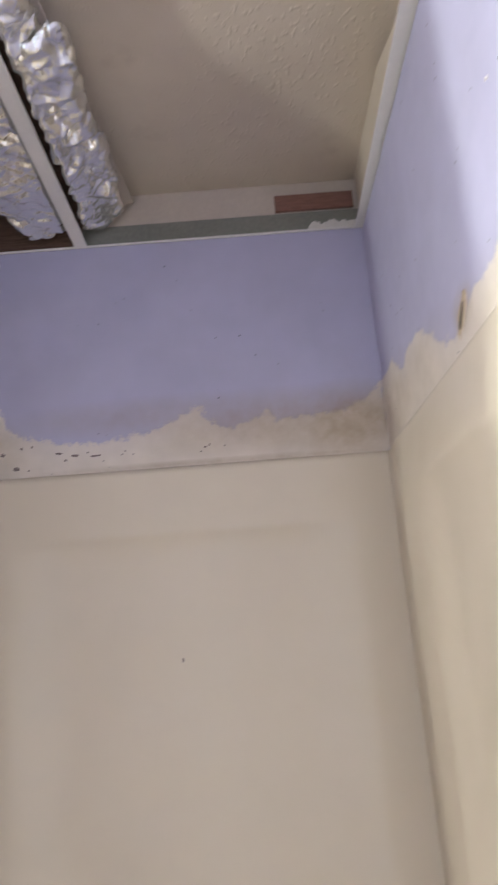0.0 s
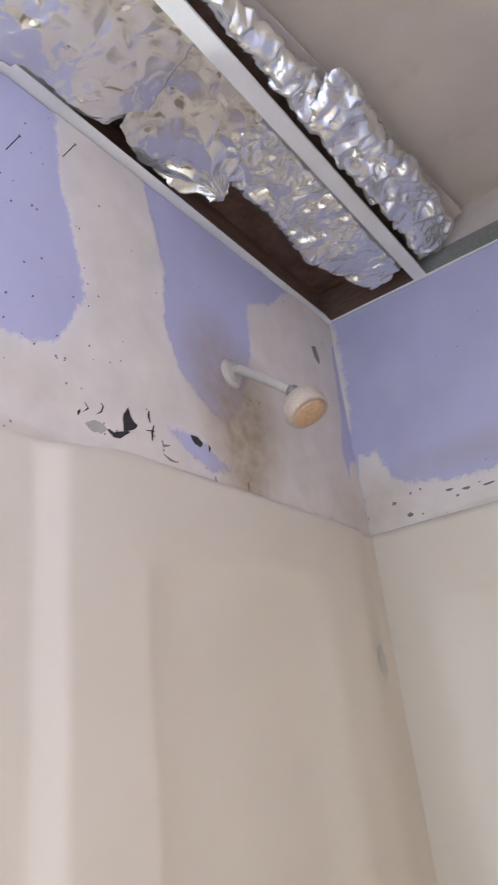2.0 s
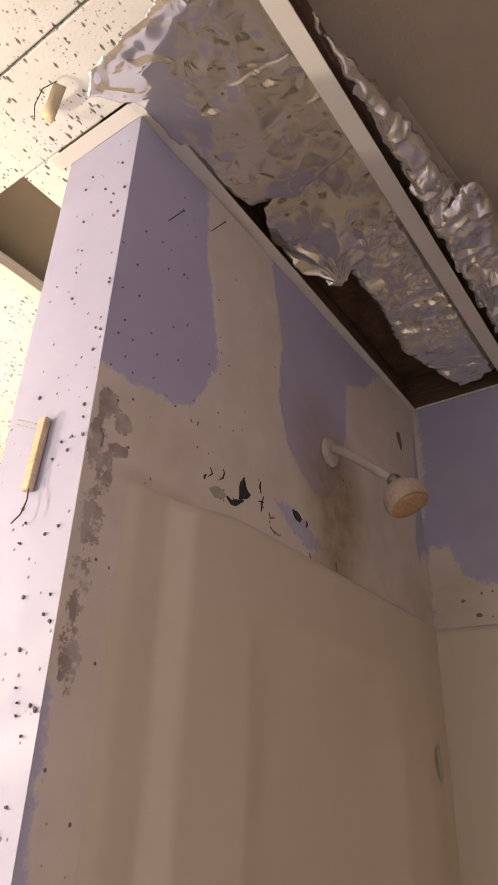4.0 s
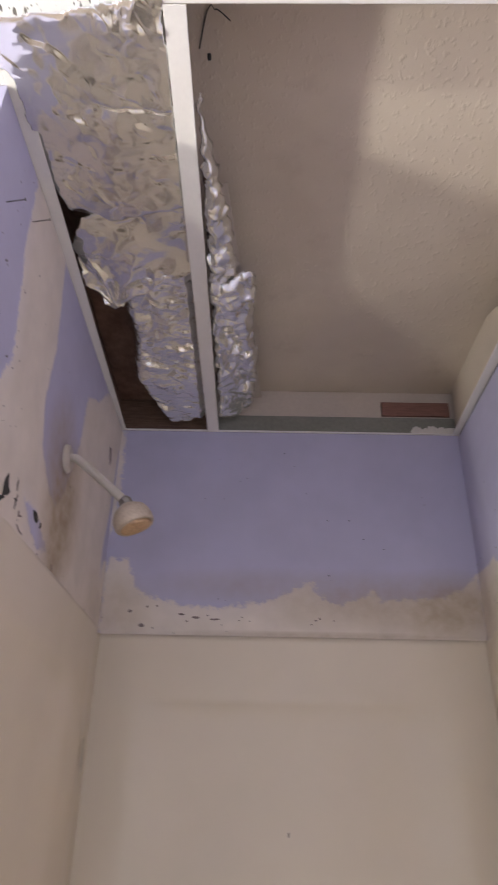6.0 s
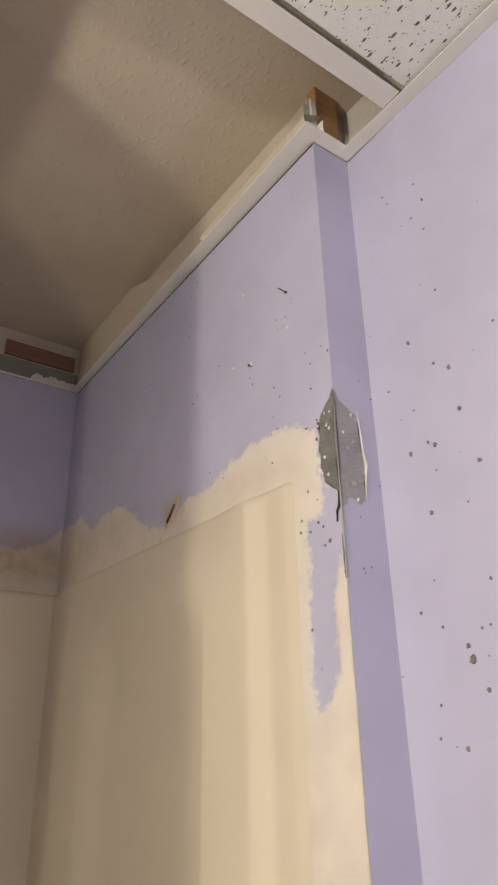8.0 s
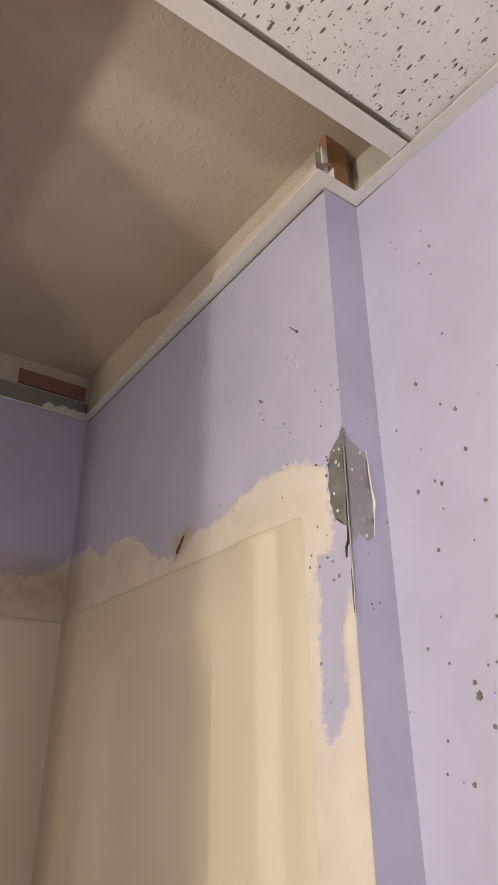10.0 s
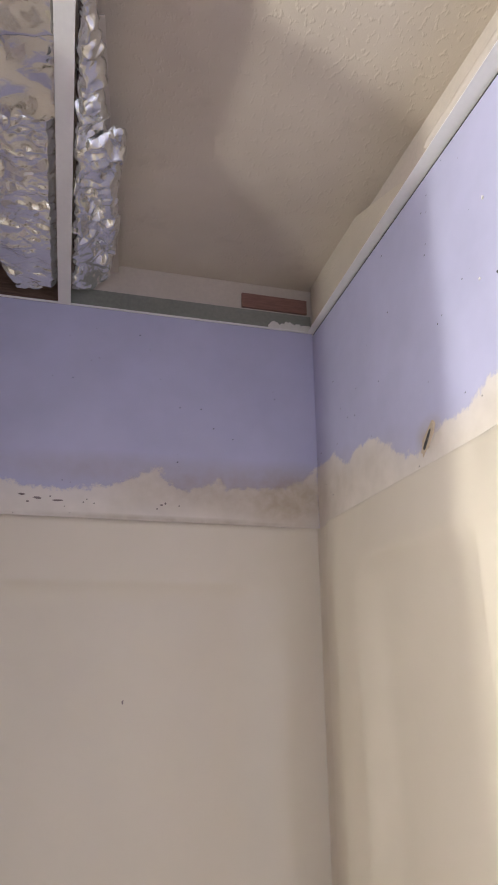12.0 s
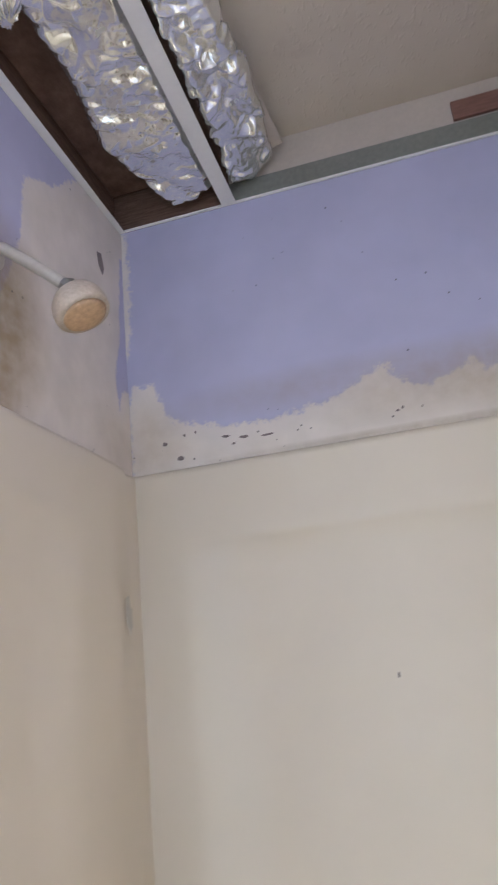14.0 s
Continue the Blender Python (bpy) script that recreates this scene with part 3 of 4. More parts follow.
    corner_l, corner_r = int(np.argmax(y > -off - 0.002)), int(npt - np.argmax(y[::-1] > -off - 0.002))
    for name, pick in (("side_panel", column < corner_l), ("back_panel", (column >= corner_l) & (column < corner_r)), ("side_panel", column >= corner_r)):
        used, again = np.unique(quads[pick], return_inverse=True)
        me = bpy.data.meshes.new(name)
        me.from_pydata(flat[used].tolist(), [], again.reshape(-1, 4).tolist())
        me.materials.append(GELCOAT)
        me.shade_smooth()
        new(name, me).parent = ob
    return ob


surround()


# ---- foil ----
def smooth_noise(u, v, size, seed):
    """A soft field of about -1 to 1, with bumps of the given size."""
    rng = np.random.default_rng(seed)
    out = np.zeros(u.shape)
    for _ in range(9):
        turn, f = rng.uniform(0, math.pi), rng.uniform(0.6, 1.5) / size
        out += np.sin((u * math.cos(turn) + v * math.sin(turn)) * f * 2 * math.pi + rng.uniform(0, 6.3))
    return out / 3.6


def foil(name, outline, z, seed, material, label, broad=(0.10, 0.003), creases=(), rim=(0.004, 0.012), lean=(0.0, 0.0), ragged=0.0015, gather=None, crumple=(), thick=0.0008):
    """A crumpled foil sheet. broad: size and height of its soft swells; creases: families of folds as
    (count, direction, spread, half length, width, height); rim: how far and how widely the edge turns up;
    crumple: layers of flat facets with sharp edges between, as (size, slope, direction, stretch, patchiness);
    lean: the fall along x and y; gather: a point at which radiating folds are pinched together."""
    rng = np.random.default_rng(seed)
    poly = np.array(outline, float)
    lo, hi = poly.min(0) - 0.004, poly.max(0) + 0.004
    step = 0.0018
    nu, nv = [int(k) for k in (hi - lo) / step + 1]
    u, v = np.meshgrid(np.linspace(lo[0], hi[0], nu), np.linspace(lo[1], hi[1], nv), indexing="ij")
    d = sdf(outline, u + ragged * smooth_noise(u, v, 0.03, seed), v + ragged * smooth_noise(u, v, 0.025, seed + 1))
    h = broad[1] * smooth_noise(u, v, broad[0], seed + 2) + broad[1] * 0.25 * smooth_noise(u, v, broad[0] * 0.4, seed + 3)
    wu, wv = u + 0.002 * smooth_noise(u, v, 0.03, seed + 4), v + 0.002 * smooth_noise(u, v, 0.03, seed + 5)
    for count, way, spread, length, width, height in creases:
        for _ in range(count):
            p, turn = lo + (hi - lo) * rng.uniform(0, 1, 2), rng.normal(way, spread)
            half, w, t = length * rng.uniform(0.5, 1.5), width * rng.uniform(0.6, 1.5), height * rng.uniform(0.3, 1.2) * rng.choice((-1, 1))
            along = (wu - p[0]) * math.cos(turn) + (wv - p[1]) * math.sin(turn)
            across = -(wu - p[0]) * math.sin(turn) + (wv - p[1]) * math.cos(turn) + 0.15 * along**2 / half * rng.normal(0, 1)
            side = np.where(across > 0, 1.0, rng.uniform(0.35, 1.0))
            h += t * np.exp(-np.abs(across) / w * side) * np.clip(1.5 * (1 - np.abs(along) / half), 0, 1)
    for k, (size, slope, way, stretch, patchy) in enumerate(crumple):
        a, b = (wu * math.cos(way) + wv * math.sin(way)) / size / stretch, (-wu * math.sin(way) + wv * math.cos(way)) / size
        a, b = a + 0.35 * smooth_noise(u, v, size * 2.2, seed + 30 + k), b + 0.35 * smooth_noise(u, v, size * 2.0, seed + 40 + k)
        a, b = a - a.min(), b - b.min()
        i, j = a.astype(int), b.astype(int)
        node = slope * size * rng.uniform(-0.8, 0.8, (i.max() + 2, j.max() + 2))
        flip = rng.random(node.shape)[i, j] < 0.5
        fa, fb = np.where(flip, 1 - (a - i), a - i), b - j
        n00, n10 = np.where(flip, node[i + 1, j], node[i, j]), np.where(flip, node[i, j], node[i + 1, j])
        n01, n11 = np.where(flip, node[i + 1, j + 1], node[i, j + 1]), np.where(flip, node[i, j + 1], node[i + 1, j + 1])
        flat = np.where(fa + fb < 1, n00 + fa * (n10 - n00) + fb * (n01 - n00), n11 + (1 - fa) * (n01 - n11) + (1 - fb) * (n10 - n11))
        where = np.clip(0.5 + (0.6 + smooth_noise(u, v, 0.06, seed + 20 + k)) * patchy, 0, 1) if patchy else 1.0
        h += flat * where
    if gather:
        gu, gv, reach, depth = gather
        r, turn = np.hypot(u - gu, v - gv), np.arctan2(v - gv, u - gu)
        pinch = np.exp(-((r - 0.02) / reach) ** 2) * np.clip(r / 0.03, 0, 1)
        h += depth * pinch * (np.abs(np.sin(turn * 5.5 + 0.6 * smooth_noise(u, v, 0.08, seed + 6))) - 0.5) - 0.010 * np.exp(-((r / 0.03) ** 2))
    turned_up = np.clip(1 - d / rim[1], 0, 1)
    zz = z + h + rim[0] * turned_up**2 + lean[0] * (u - lo[0]) + lean[1] * (v - lo[1])
    co = np.stack((u, v, zz), -1).reshape(-1, 3)
    keep = d.ravel() > -0.001
    i = np.arange(nu * nv).reshape(nu, nv)
    quads = np.stack((i[:-1, :-1], i[:-1, 1:], i[1:, 1:], i[1:, :-1]), -1).reshape(-1, 4)
    quads = quads[keep[quads].all(1)]
    used, back = np.unique(quads, return_inverse=True)
    me = bpy.data.meshes.new(name)
    me.from_pydata(co[used].tolist(), [], back.reshape(-1, 4).tolist())
    me.materials.append(material)
    me.shade_smooth()
    ob = new(name, me)
    mod = ob.modifiers.new("thickness", "SOLIDIFY")
    mod.thickness, mod.offset = thick, 1
    return tagged(ob, label, "foil", "foil sheets over the shower")


foil("foil_sheet", [(-0.035, -0.935), (-0.01, -0.958), (0.10, -0.968), (0.206, -0.985), (0.206, -0.672), (0.15, -0.660), (0.085, -0.638), (0.030, -0.664), (0.014, -0.74), (0.012, -0.888), (0.0, -0.902)], 2.3560, 3,
     FOIL_SMOOTH, "smooth creased silver foil resting on the ceiling grid", broad=(0.16, 0.0012), lean=(0.018, 0.045), rim=(0.002, 0.012),
     crumple=((0.060, 0.09, 0.1, 1.7, 0.0), (0.022, 0.13, 0.5, 1.8, 1.2)),
     creases=((10, 0.15, 0.35, 0.06, 0.003, 0.0024), (26, 0.5, 0.5, 0.020, 0.0022, 0.0020), (18, -0.9, 0.4, 0.014, 0.002, 0.0016)))
foil("foil_sheet", [(0.014, -0.59), (0.045, -0.655), (0.206, -0.70), (0.206, -0.52), (0.14, -0.490), (0.105, -0.462), (0.060, -0.438), (0.045, -0.452), (0.020, -0.50)], 2.374, 8,
     FOIL_SMOOTH, "loose pillowed silver foil fold gathered to a point", broad=(0.13, 0.003), gather=(0.062, -0.447, 0.095, 0.013),
     lean=(0.06, 0.0), crumple=((0.05, 0.09, 0.4, 1.4, 0.0), (0.020, 0.13, 0.9, 1.6, 1.2)), creases=((6, -0.3, 0.5, 0.03, 0.004, 0.0022), (12, 0.9, 0.5, 0.016, 0.003, 0.0014)), rim=(-0.002, 0.01))
foil("foil_sheet", [(0.070, -0.50), (0.206, -0.54), (0.206, -0.03), (0.17, -0.004), (0.110, -0.004), (0.075, -0.10), (0.058, -0.20), (0.076, -0.33)], 2.384, 5,
     FOIL, "finely crinkled silver foil duct wrap", broad=(0.09, 0.0024), rim=(0.022, 0.018),
     crumple=((0.040, 0.26, 0.1, 1.7, 0.0), (0.016, 0.34, 0.3, 1.8, 0.8), (0.008, 0.26, -0.6, 1.5, 1.0)), creases=((18, 0.1, 0.35, 0.04, 0.004, 0.0026), (24, 0.5, 0.7, 0.016, 0.003, 0.0016)))
foil("foil_sheet", [(0.236, -0.86), (0.25, -0.75), (0.272, -0.61), (0.286, -0.46), (0.236, -0.44)], 2.385, 9,
     FOIL, "narrow crinkled silver foil strip", broad=(0.07, 0.002), rim=(0.014, 0.014), lean=(0.7, 0.0), ragged=0.003,
     crumple=((0.024, 0.5, 0.9, 1.7, 0.0), (0.010, 0.45, 0.3, 1.5, 0.8)), creases=((16, 1.1, 0.4, 0.03, 0.004, 0.0024), (20, 0.2, 0.6, 0.014, 0.003, 0.0016)))
foil("foil_sheet", [(0.236, -0.462), (0.275, -0.468), (0.305, -0.478), (0.318, -0.45), (0.312, -0.31), (0.324, -0.20), (0.318, -0.09), (0.312, -0.003), (0.27, -0.003), (0.236, -0.02)], 2.386, 12,
     FOIL, "crinkled silver foil duct wrap end", broad=(0.08, 0.003), rim=(0.012, 0.014), lean=(0.5, 0.0), ragged=0.003,
     crumple=((0.020, 0.9, 1.2, 5.0, 0.0), (0.010, 0.35, 0.8, 2.0, 0.8)), creases=((10, 1.2, 0.2, 0.06, 0.005, 0.005),))
# made-up board, added to darken and brown the left bay
part("darkening_board", box(-0.013, 0.22, -0.86, -0.002, 2.448, 2.486, bevel=0.003), WOOD_DARK, wall_left, "added dark wood board that darkens the left bay")
lath = thing("cardboard_strip", (0.288, -0.35, 2.455), "flat cream cardboard strip edging the foil", "strip")
bm = box(-0.012, 0.012, -0.30, 0.34, -0.0015, 0.0015, bevel=0.0006)
bm.transform(pose(0, 0, 0, 0, -8, -6))
part("strip", bm, CREAM, lath)


# ---- shower arm and head ----
arm = thing("wall_shower", (0.0012, -0.392, 2.09), "yellowed rust-stained shower head on a short arm in the wall", "shower")
hung("escutcheon", tube([(0.0012, -0.392, 2.085), (0.005, -0.392, 2.085), (0.008, -0.392, 2.085), (0.009, -0.392, 2.085)], [0.025, 0.024, 0.019, 0.010], 24), PLASTIC, arm)
hung("arm", tube([(0.002, -0.392, 2.088), (0.018, -0.392, 2.086), (0.04, -0.393, 2.068), (0.078, -0.393, 2.036), (0.107, -0.394, 2.010)], 0.0076, 14), PLASTIC, arm, smooth=True)
hung("swivel_nut", tube([(0.105, -0.394, 2.012), (0.109, -0.394, 2.008), (0.116, -0.395, 1.999)], [0.009, 0.0115, 0.010], 8), STEEL, arm, "dull steel swivel nut")
hung("head", tube([(0.1135, -0.395, 2.002), (0.1155, -0.395, 1.997), (0.1185, -0.395, 1.991), (0.122, -0.3955, 1.984), (0.1255, -0.396, 1.976), (0.129, -0.397, 1.968), (0.1305, -0.397, 1.964), (0.131, -0.397, 1.963)],
                  [0.010, 0.019, 0.0265, 0.0305, 0.0325, 0.0325, 0.031, 0.028], 32), RUSTY, arm, smooth=True)
hung("spray_face", tube([(0.1308, -0.397, 1.9632), (0.132, -0.397, 1.9605), (0.1326, -0.397, 1.959)], [0.0275, 0.021, 0.008], 28), RUST, arm, "rust-stained spray face", smooth=True)


# ---- nails, holes and scraps ----
def nail(at, way, length, parent_name="bent_nail"):
    a, d = Vector(at), Vector(way).normalized()
    b = a + d * length
    ob = thing(parent_name, at, "thin dark steel nail sticking out of the drywall", "nail", "nails in the walls")
    bm = tube([a, a + d * length * 0.5, b - d * 0.0006], 0.0008, 6)
    hung("shank", bm, IRON, ob)
    hung("nail_head", tube([b - d * 0.0008, b + d * 0.0004], 0.0020, 8), IRON, ob)


nail((0.001, -0.805, 2.236), (0.9, 0.15, 0.35), 0.024)
nail((0.001, -0.721, 2.290), (0.9, 0.15, 0.35), 0.024)
nail((W - 0.001, -0.785, 2.172), (-0.16, -0.72, -0.72), 0.030)
nail((W - 0.001, -0.715, 2.082), (-0.9, -0.3, -0.1), 0.006)


def torn_spot(place, parent, u, v, ru, rv, seed, material, name="hole_patch", label=""):
    """A ragged thin patch laid on the surface, with a rim."""
    rng = random.Random(seed)
    bm = bmesh.new()
    n = 14
    ring, rim = [], []
    for k in range(n):
        a = 2 * math.pi * k / n
        r = rng.uniform(0.6, 1.15)
        ring.append(bm.verts.new(place(u + ru * r * math.cos(a), v + rv * r * math.sin(a), 0.0021)))
        rim.append(bm.verts.new(place(u + ru * r * 1.12 * math.cos(a), v + rv * r * 1.12 * math.sin(a), 0.0004)))
    mid = bm.verts.new(place(u, v, 0.0016))
    for k in range(n):
        bm.faces.new((ring[k], ring[(k + 1) % n], mid))
        bm.faces.new((rim[k], rim[(k + 1) % n], ring[(k + 1) % n], ring[k]))
    bmesh.ops.recalc_face_normals(bm, faces=bm.faces)
    return part(name, bm, material, parent, label)


on_left = lambda u, v, h: (h, u, v)  # noqa: E731
on_back = lambda u, v, h: (u, -h, v)  # noqa: E731
on_right = lambda u, v, h: (W - h, u, v)  # noqa: E731
on_east = lambda u, v, h: (XR - h, u, v)  # noqa: E731
def ragged(place, parent, outline, seed, material, name, label="", jitter=0.0012, high=0.0021, low=0.0003):
    """A thin flake, or a patch painted as a break, with an uneven outline, its rim falling to the surface."""
    rng = random.Random(seed)
    pts = []
    for (a, b), (c, d) in zip(outline, outline[1:] + outline[:1]):
        k = max(1, int(math.hypot(c - a, d - b) / 0.005))
        for i in range(k):
            pts.append((a + (c - a) * i / k + rng.uniform(-jitter, jitter), b + (d - b) * i / k + rng.uniform(-jitter, jitter)))
    bm = bmesh.new()
    top = [bm.verts.new(place(u, v, high)) for u, v in pts]
    foot = [bm.verts.new(place(u, v, low)) for u, v in pts]
    for k in range(len(pts)):
        bm.faces.new((foot[k], foot[(k + 1) % len(pts)], top[(k + 1) % len(pts)], top[k]))
    bmesh.ops.triangulate(bm, faces=[bm.faces.new(top)])
    bmesh.ops.recalc_face_normals(bm, faces=bm.faces)
    return part(name, bm, material, parent, label)


def crack(place, parent, line, width, seed, material=HOLE_SHADE):
    """A thin raised ribbon painted as a crack along a line, widest in its middle."""
    rng = random.Random(seed)
    one, other = [], []
    n = len(line) - 1
    for k, (u, v) in enumerate(line):
        a, b = line[max(0, k - 1)], line[min(n, k + 1)]
        du, dv = b[0] - a[0], b[1] - a[1]
        w = width * (0.3 if k in (0, n) else rng.uniform(0.8, 1.2)) / 2 / math.hypot(du, dv)
        one.append((u - dv * w, v + du * w))
        other.append((u + dv * w, v - du * w))
    return ragged(place, parent, one + other[::-1], seed, material, "crack", jitter=0.0004)


for k, (line, width) in enumerate(((((-0.689, 1.934), (-0.684, 1.928), (-0.691, 1.921)), 0.0022), (((-0.664, 1.942), (-0.661, 1.938), (-0.664, 1.930), (-0.671, 1.924)), 0.0025), (((-0.696, 1.922), (-0.698, 1.918), (-0.699, 1.914)), 0.003),
                                   (((-0.654, 1.909), (-0.645, 1.905), (-0.637, 1.907), (-0.620, 1.916)), 0.0075), (((-0.583, 1.957), (-0.585, 1.949), (-0.582, 1.941)), 0.0042), (((-0.576, 1.938), (-0.580, 1.928), (-0.580, 1.915)), 0.0035),
                                   (((-0.590, 1.927), (-0.581, 1.929), (-0.575, 1.930)), 0.002), (((-0.466, 1.941), (-0.464, 1.937), (-0.465, 1.932)), 0.003))):
    crack(on_left, wall_left, list(line), width, 200 + k)
for k, (line, width) in enumerate(((((-0.562, 1.921), (-0.560, 1.914), (-0.548, 1.918)), 0.004), (((-0.458, 1.896), (-0.457, 1.890), (-0.456, 1.884)), 0.003), (((-0.381, 1.905), (-0.380, 1.900), (-0.380, 1.890)), 0.003),
                                   (((-0.560, 1.902), (-0.548, 1.897), (-0.535, 1.896)), 0.003), (((-0.862, 1.905), (-0.856, 1.898), (-0.858, 1.886)), 0.002))):
    crack(on_left, wall_left, list(line), width, 220 + k, DENT)
ragged(on_left, wall_left, [(-0.621, 1.949), (-0.617, 1.938), (-0.606, 1.929), (-0.614, 1.921), (-0.629, 1.914), (-0.630, 1.932)], 5, HOLE_SHADE, "hole_patch", "thin near-black patch painted as the shade in a drywall hole")
ragged(on_left, wall_left, [(-0.503, 1.946), (-0.490, 1.947), (-0.479, 1.940), (-0.483, 1.933), (-0.496, 1.936)], 6, HOLE_SHADE, "hole_patch", jitter=0.0006)
ragged(on_left, wall_left, [(-0.104, 2.262), (-0.088, 2.266), (-0.080, 2.240), (-0.086, 2.226), (-0.099, 2.238)], 7, DENT, "hole_patch", jitter=0.0008)
ragged(on_left, wall_left, [(-0.688, 1.906), (-0.676, 1.916), (-0.662, 1.914), (-0.655, 1.908), (-0.664, 1.901), (-0.680, 1.900)], 8, CHIPPED, "chipped_spot", "grey chipped compound")
for k, (u, v, a, b) in enumerate(((0.064, 1.927, 0.004, 0.003), (0.091, 1.898, 0.006, 0.003), (0.173, 1.922, 0.007, 0.002), (0.203, 1.916, 0.008, 0.002), (0.242, 1.913, 0.012, 0.0015),
                                  (0.185, 1.908, 0.003, 0.002), (0.10, 1.937, 0.002, 0.002), (0.12, 1.939, 0.002, 0.002), (0.455, 1.914, 0.003, 0.0015), (0.463, 1.918, 0.002, 0.002))):
    torn_spot(on_back, wall_back, u, v, a * 1.15, b * 1.3, 40 + k, DENT)
turned = lambda u, v, h: (W - h, -0.487 + 0.7 * ((u + 0.487) + (v - 1.926)), 1.926 - 0.7 * ((u + 0.487) - (v - 1.926)))  # noqa: E731
torn_spot(turned, wall_right, -0.487, 1.925, 0.030, 0.012, 60, PAPER, "torn_paper", "curled torn brown paper")
torn_spot(turned, wall_right, -0.489, 1.925, 0.022, 0.0045, 61, HOLE_SHADE)
on_front = lambda u, v, h: (u, YF - h, v)  # noqa: E731
on_end = lambda u, v, h: (u, YR - h, v)  # noqa: E731
# the metal corner bead, laid bare where the compound broke away
ragged(on_right, wall_right, [(-0.8768, 1.976), (-0.868, 1.962), (-0.858, 1.957), (-0.852, 1.944), (-0.848, 1.912), (-0.850, 1.876), (-0.856, 1.862), (-0.872, 1.852), (-0.8768, 1.848)], 301, BEAD_DIRTY, "corner_bead", "dark tarnished corner bead", 0.0022, 0.0014)
ragged(on_end, wall_right, [(W + 0.0005, 1.976), (0.822, 1.962), (0.838, 1.954), (0.845, 1.942), (0.847, 1.912), (0.850, 1.890), (0.848, 1.846), (0.838, 1.836), (0.826, 1.842), (W + 0.0005, 1.828)], 302, BEAD, "corner_bead", "bare galvanised corner bead", 0.002, 0.0010)
part("bead_nose", tube([(W - 0.0004, YR - 0.0004, 1.75), (W - 0.0010, YR - 0.0010, 1.82), (W - 0.0012, YR - 0.0012, 1.90), (W - 0.0006, YR - 0.0006, 1.975)], 0.0013, 8), STEEL, wall_right, "worn metal nose of the corner bead")
part("compound_rim", tube([(0.8475, YR - 0.001, 1.958), (0.8495, YR - 0.0012, 1.925), (0.8515, YR - 0.0014, 1.900), (0.8540, YR - 0.0014, 1.888), (0.8510, YR - 0.0012, 1.868), (0.8495, YR - 0.001, 1.845)], [0.0005, 0.0010, 0.0012, 0.0020, 0.0010, 0.0006], 7), GYPSUM, wall_right, "torn compound rim beside the bead")
crack(on_right, wall_right, [(-0.8745, 1.850), (-0.8765, 1.842), (-0.8755, 1.832), (-0.8705, 1.826), (-0.8700, 1.814)], 0.003, 303)
crack(on_right, wall_right, [(-0.8770, 1.80), (-0.8768, 1.78), (-0.8770, 1.75)], 0.0022, 304)
rng = random.Random(17)
for k in range(16):
    u, v, r = -0.8768 + rng.uniform(0.004, 0.036), rng.uniform(1.868, 1.955), rng.uniform(0.0012, 0.0032)
    torn_spot(on_right, wall_right, u, v, r * 0.7, r, 310 + k, GYPSUM if k % 3 else DENT, "compound_dab")
for k in range(12):
    u, v, r = W + rng.uniform(0.010, 0.038), rng.uniform(1.825, 1.955), rng.uniform(0.0012, 0.003)
    torn_spot(on_end, wall_right, u, v, r * 0.8, r, 340 + k, CHIPPED if k % 3 else GYPSUM, "compound_dab")
for k in range(9):
    u, v = -0.80 - rng.uniform(0, 0.06), rng.uniform(1.78, 1.95)
    torn_spot(on_right, wall_right, u, v, rng.uniform(0.0008, 0.0018), rng.uniform(0.001, 0.0028), 360 + k, DENT, "dent")
for k in range(54):
    u, v, r = -0.006 - 0.10 * rng.random() ** 1.7, rng.uniform(1.40, 2.32), rng.uniform(0.0007, 0.0018)
    torn_spot(on_front, wall_left, u, v, r, r * 1.2, 400 + k, DENT, "dent", "small brown dent")
for k in range(26):
    u, v, r = YF + 0.012 + 0.20 * rng.random() ** 1.5, rng.uniform(1.95, 2.2), rng.uniform(0.0006, 0.0014)
    torn_spot(on_left, wall_left, u, v, r, r * 1.2, 460 + k, DENT, "dent", "small brown dent")
for k, (u, v, r) in enumerate(((-0.715, 2.085, 3), (-0.70, 2.21, 2.5), (-0.67, 2.10, 2), (-0.80, 2.10, 2.5), (-0.74, 2.03, 2))):
    torn_spot(on_right, wall_right, u, v, r * 0.0009, r * 0.0011, 120 + k, GYPSUM, "paint_chip", "white chip in the paper")
for k, (u, v, r) in enumerate(((-0.996, 2.201, 2), (-0.945, 2.025, 3), (-1.066, 1.962, 3), (-0.977, 1.984, 2), (-0.996, 1.970, 3), (-1.001, 1.918, 3), (-1.015, 1.853, 3), (-0.946, 1.815, 3),
                               (-1.036, 1.770, 4), (-1.010, 1.693, 3), (-0.968, 1.674, 3), (-0.971, 1.661, 5), (-1.008, 1.668, 4), (-0.984, 1.633, 3), (-1.008, 1.636, 3), (-1.001, 1.622, 3),
                               (-0.951, 1.583, 3), (-0.988, 1.584, 3), (-0.915, 1.713, 2), (-1.005, 1.733, 2), (-0.928, 1.890, 3), (-0.954, 1.895, 2), (-0.963, 1.889, 3))):
    torn_spot(on_east, wall_east, u, v, r * 0.0007, r * 0.0009, 80 + k, DENT, "dent", "small brown dent")

SCUFF = plain("grey_scuff", (0.50, 0.46, 0.40), 0.6, vary=0.2, scale=80)
stall = bpy.data.objects["shower_surround"]
torn_spot(lambda u, v, h: (0.0167 + h * 0.4, u, v), stall, -0.072, 1.645, 0.012, 0.026, 71, SCUFF, "scuff_mark", "grey scuff on the gelcoat")
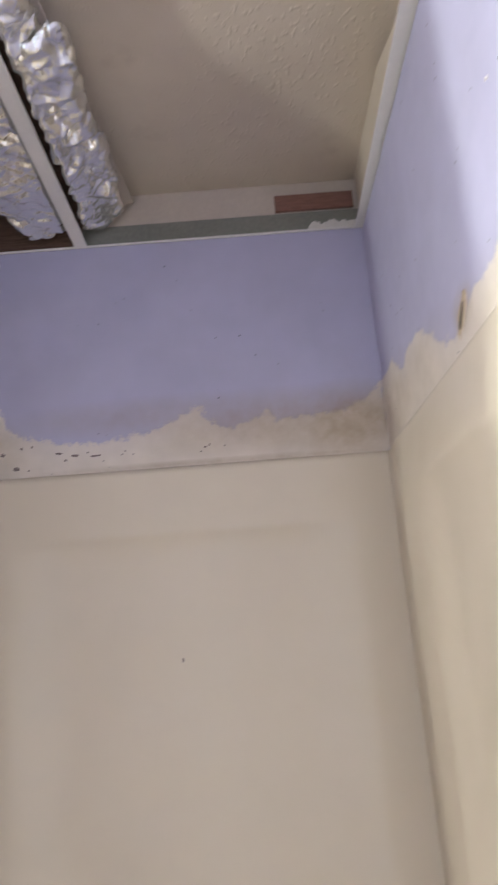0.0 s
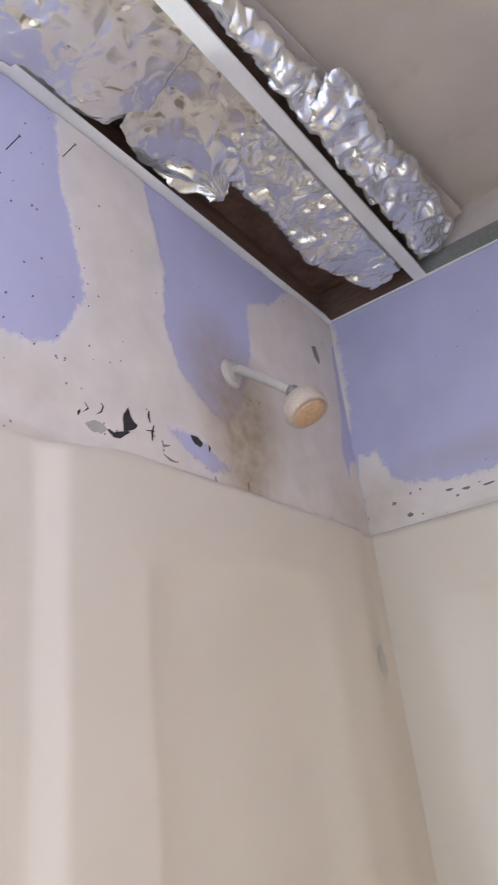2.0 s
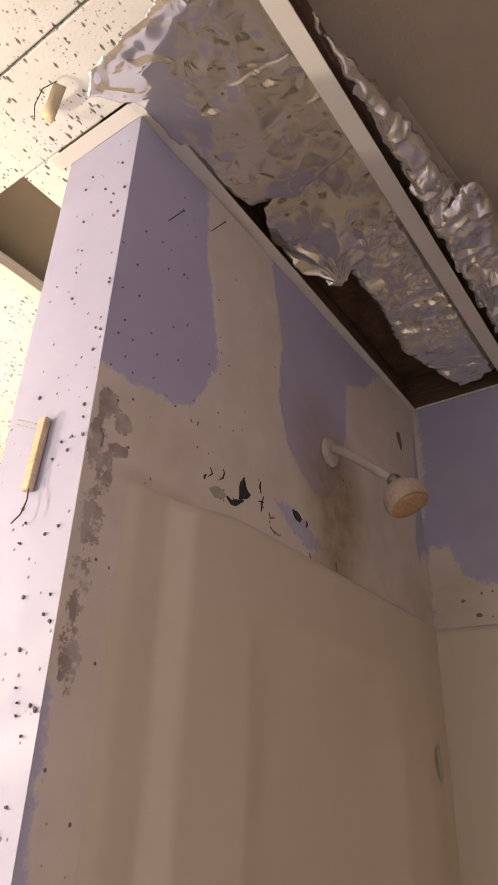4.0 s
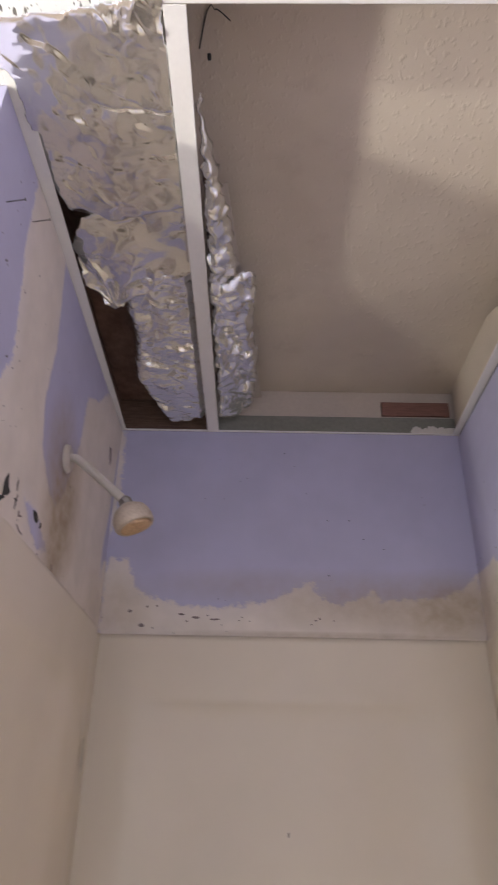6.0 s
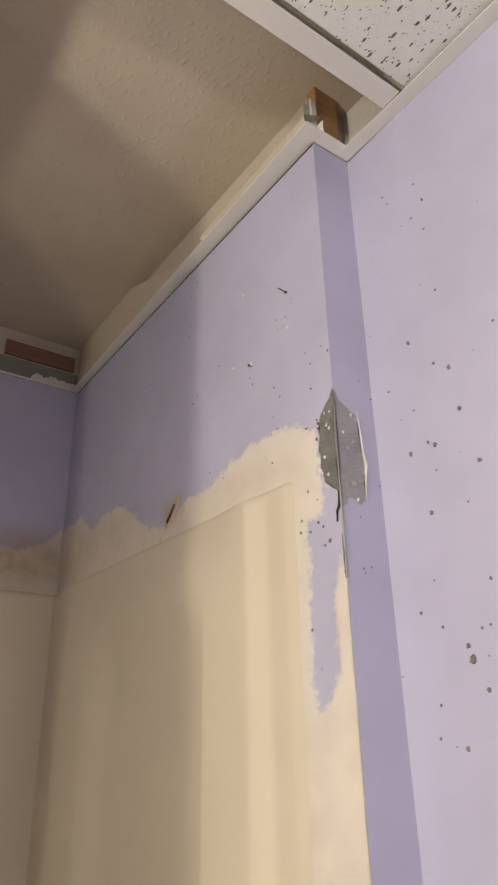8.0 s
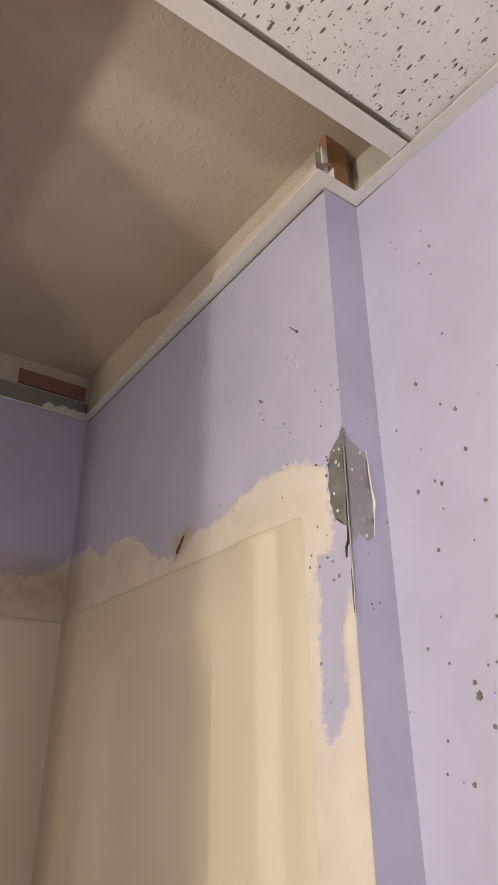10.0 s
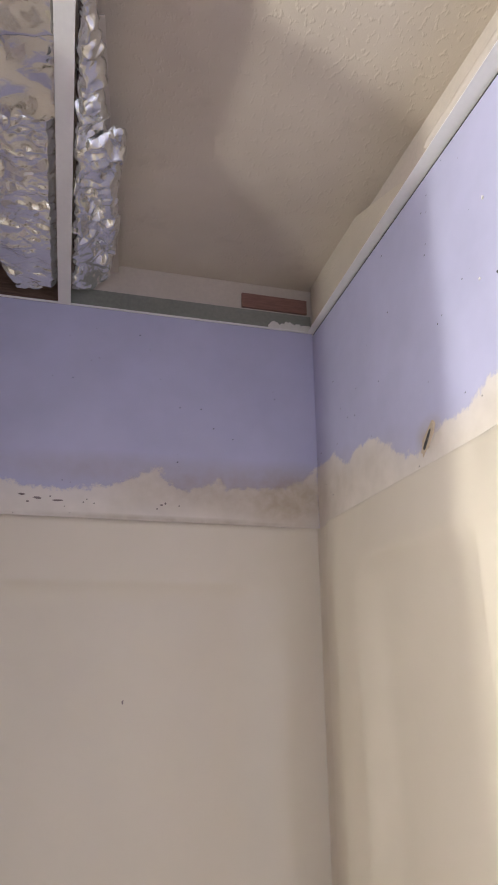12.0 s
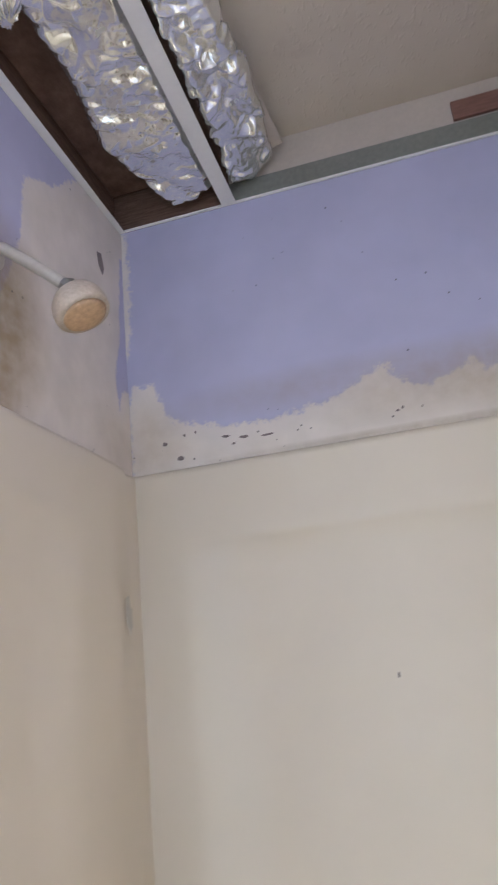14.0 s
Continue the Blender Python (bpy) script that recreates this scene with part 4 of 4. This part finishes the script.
torn_spot(lambda u, v, h: (u, -0.0066 - h * 0.5, v), stall, 0.394, 1.527, 0.0016, 0.004, 72, DENT, "chip_mark", "small dark chip")

stick = thing("wood_splinter", (-0.069, YF - 0.001, 1.888), "pale wood splinter nailed to the partition end", "wood strip")
bm = box(-0.006, 0.006, -0.008, 0.0, -0.042, 0.040, bevel=0.0015)
bm.transform(pose(0, 0, 0, 0, 4, 0))
part("sliver", bm, WOOD_PALE, stick)
for dz in (0.034, 0.028):
    part("nail", tube([(-0.004, -0.004, dz), (-0.034, -0.012, dz + 0.012)], 0.0007, 6), STEEL, stick, "thin steel nail")
part("cord", tube([(0.002, -0.006, -0.04), (0.006, -0.008, -0.055), (0.003, -0.010, -0.07), (-0.006, -0.012, -0.078)], 0.0008, 6), WOOD_DARK, stick, "dark loose cord")

tape = thing("torn_tape", (-0.085, -0.955, ZG - 0.001), "curled yellowed tape hanging off a ceiling tile", "tape")
bm = bmesh.new()
rows = []
for k in range(9):
    f = k / 8
    c = Vector((0.03 - 0.05 * f, -0.01 + 0.02 * f, -0.018 * math.sin(f * 3.0) - 0.004 * f))
    rows.append([bm.verts.new(c + Vector((0.004, 0.007, 0.003 * math.sin(5 * f))) * w) for w in (-1, 0, 1)])
for a, b in zip(rows, rows[1:]):
    for k in (0, 1):
        bm.faces.new((a[k], a[k + 1], b[k + 1], b[k]))
ob = part("strip", bm, TAPE, tape, smooth=True)
ob.modifiers.new("thickness", "SOLIDIFY").thickness = 0.0006
part("wire", tube([(0.03, -0.015, 0.0), (0.01, -0.02, -0.004), (-0.015, -0.012, -0.006), (-0.03, 0.0, -0.010)], 0.0007, 6), BLACK, tape, "thin black wire")

wire = thing("hanger_wire", (0.248, -0.88, ZC), "thin black wire looped under the old ceiling", "wire")
part("strand", tube([(-0.013, 0.03, -0.006), (-0.006, 0.0, -0.008), (0.0, -0.02, -0.006), (0.006, -0.027, -0.004), (0.010, -0.02, -0.004), (0.013, -0.022, -0.006), (0.018, -0.020, -0.008), (0.031, -0.006, -0.004)], 0.0009, 6),
     BLACK, wire)
part("staple", box(-0.003, 0.003, 0.037, 0.048, -0.006, 0.0, bevel=0.0025), BLACK, wire)


# ---- ceiling lifted to fit the view ----
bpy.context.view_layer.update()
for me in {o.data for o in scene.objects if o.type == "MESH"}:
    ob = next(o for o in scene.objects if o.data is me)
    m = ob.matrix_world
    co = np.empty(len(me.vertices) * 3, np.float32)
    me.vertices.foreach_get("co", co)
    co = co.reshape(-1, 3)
    up = [view_lift(*(m @ Vector(p))) for p in co.tolist()]
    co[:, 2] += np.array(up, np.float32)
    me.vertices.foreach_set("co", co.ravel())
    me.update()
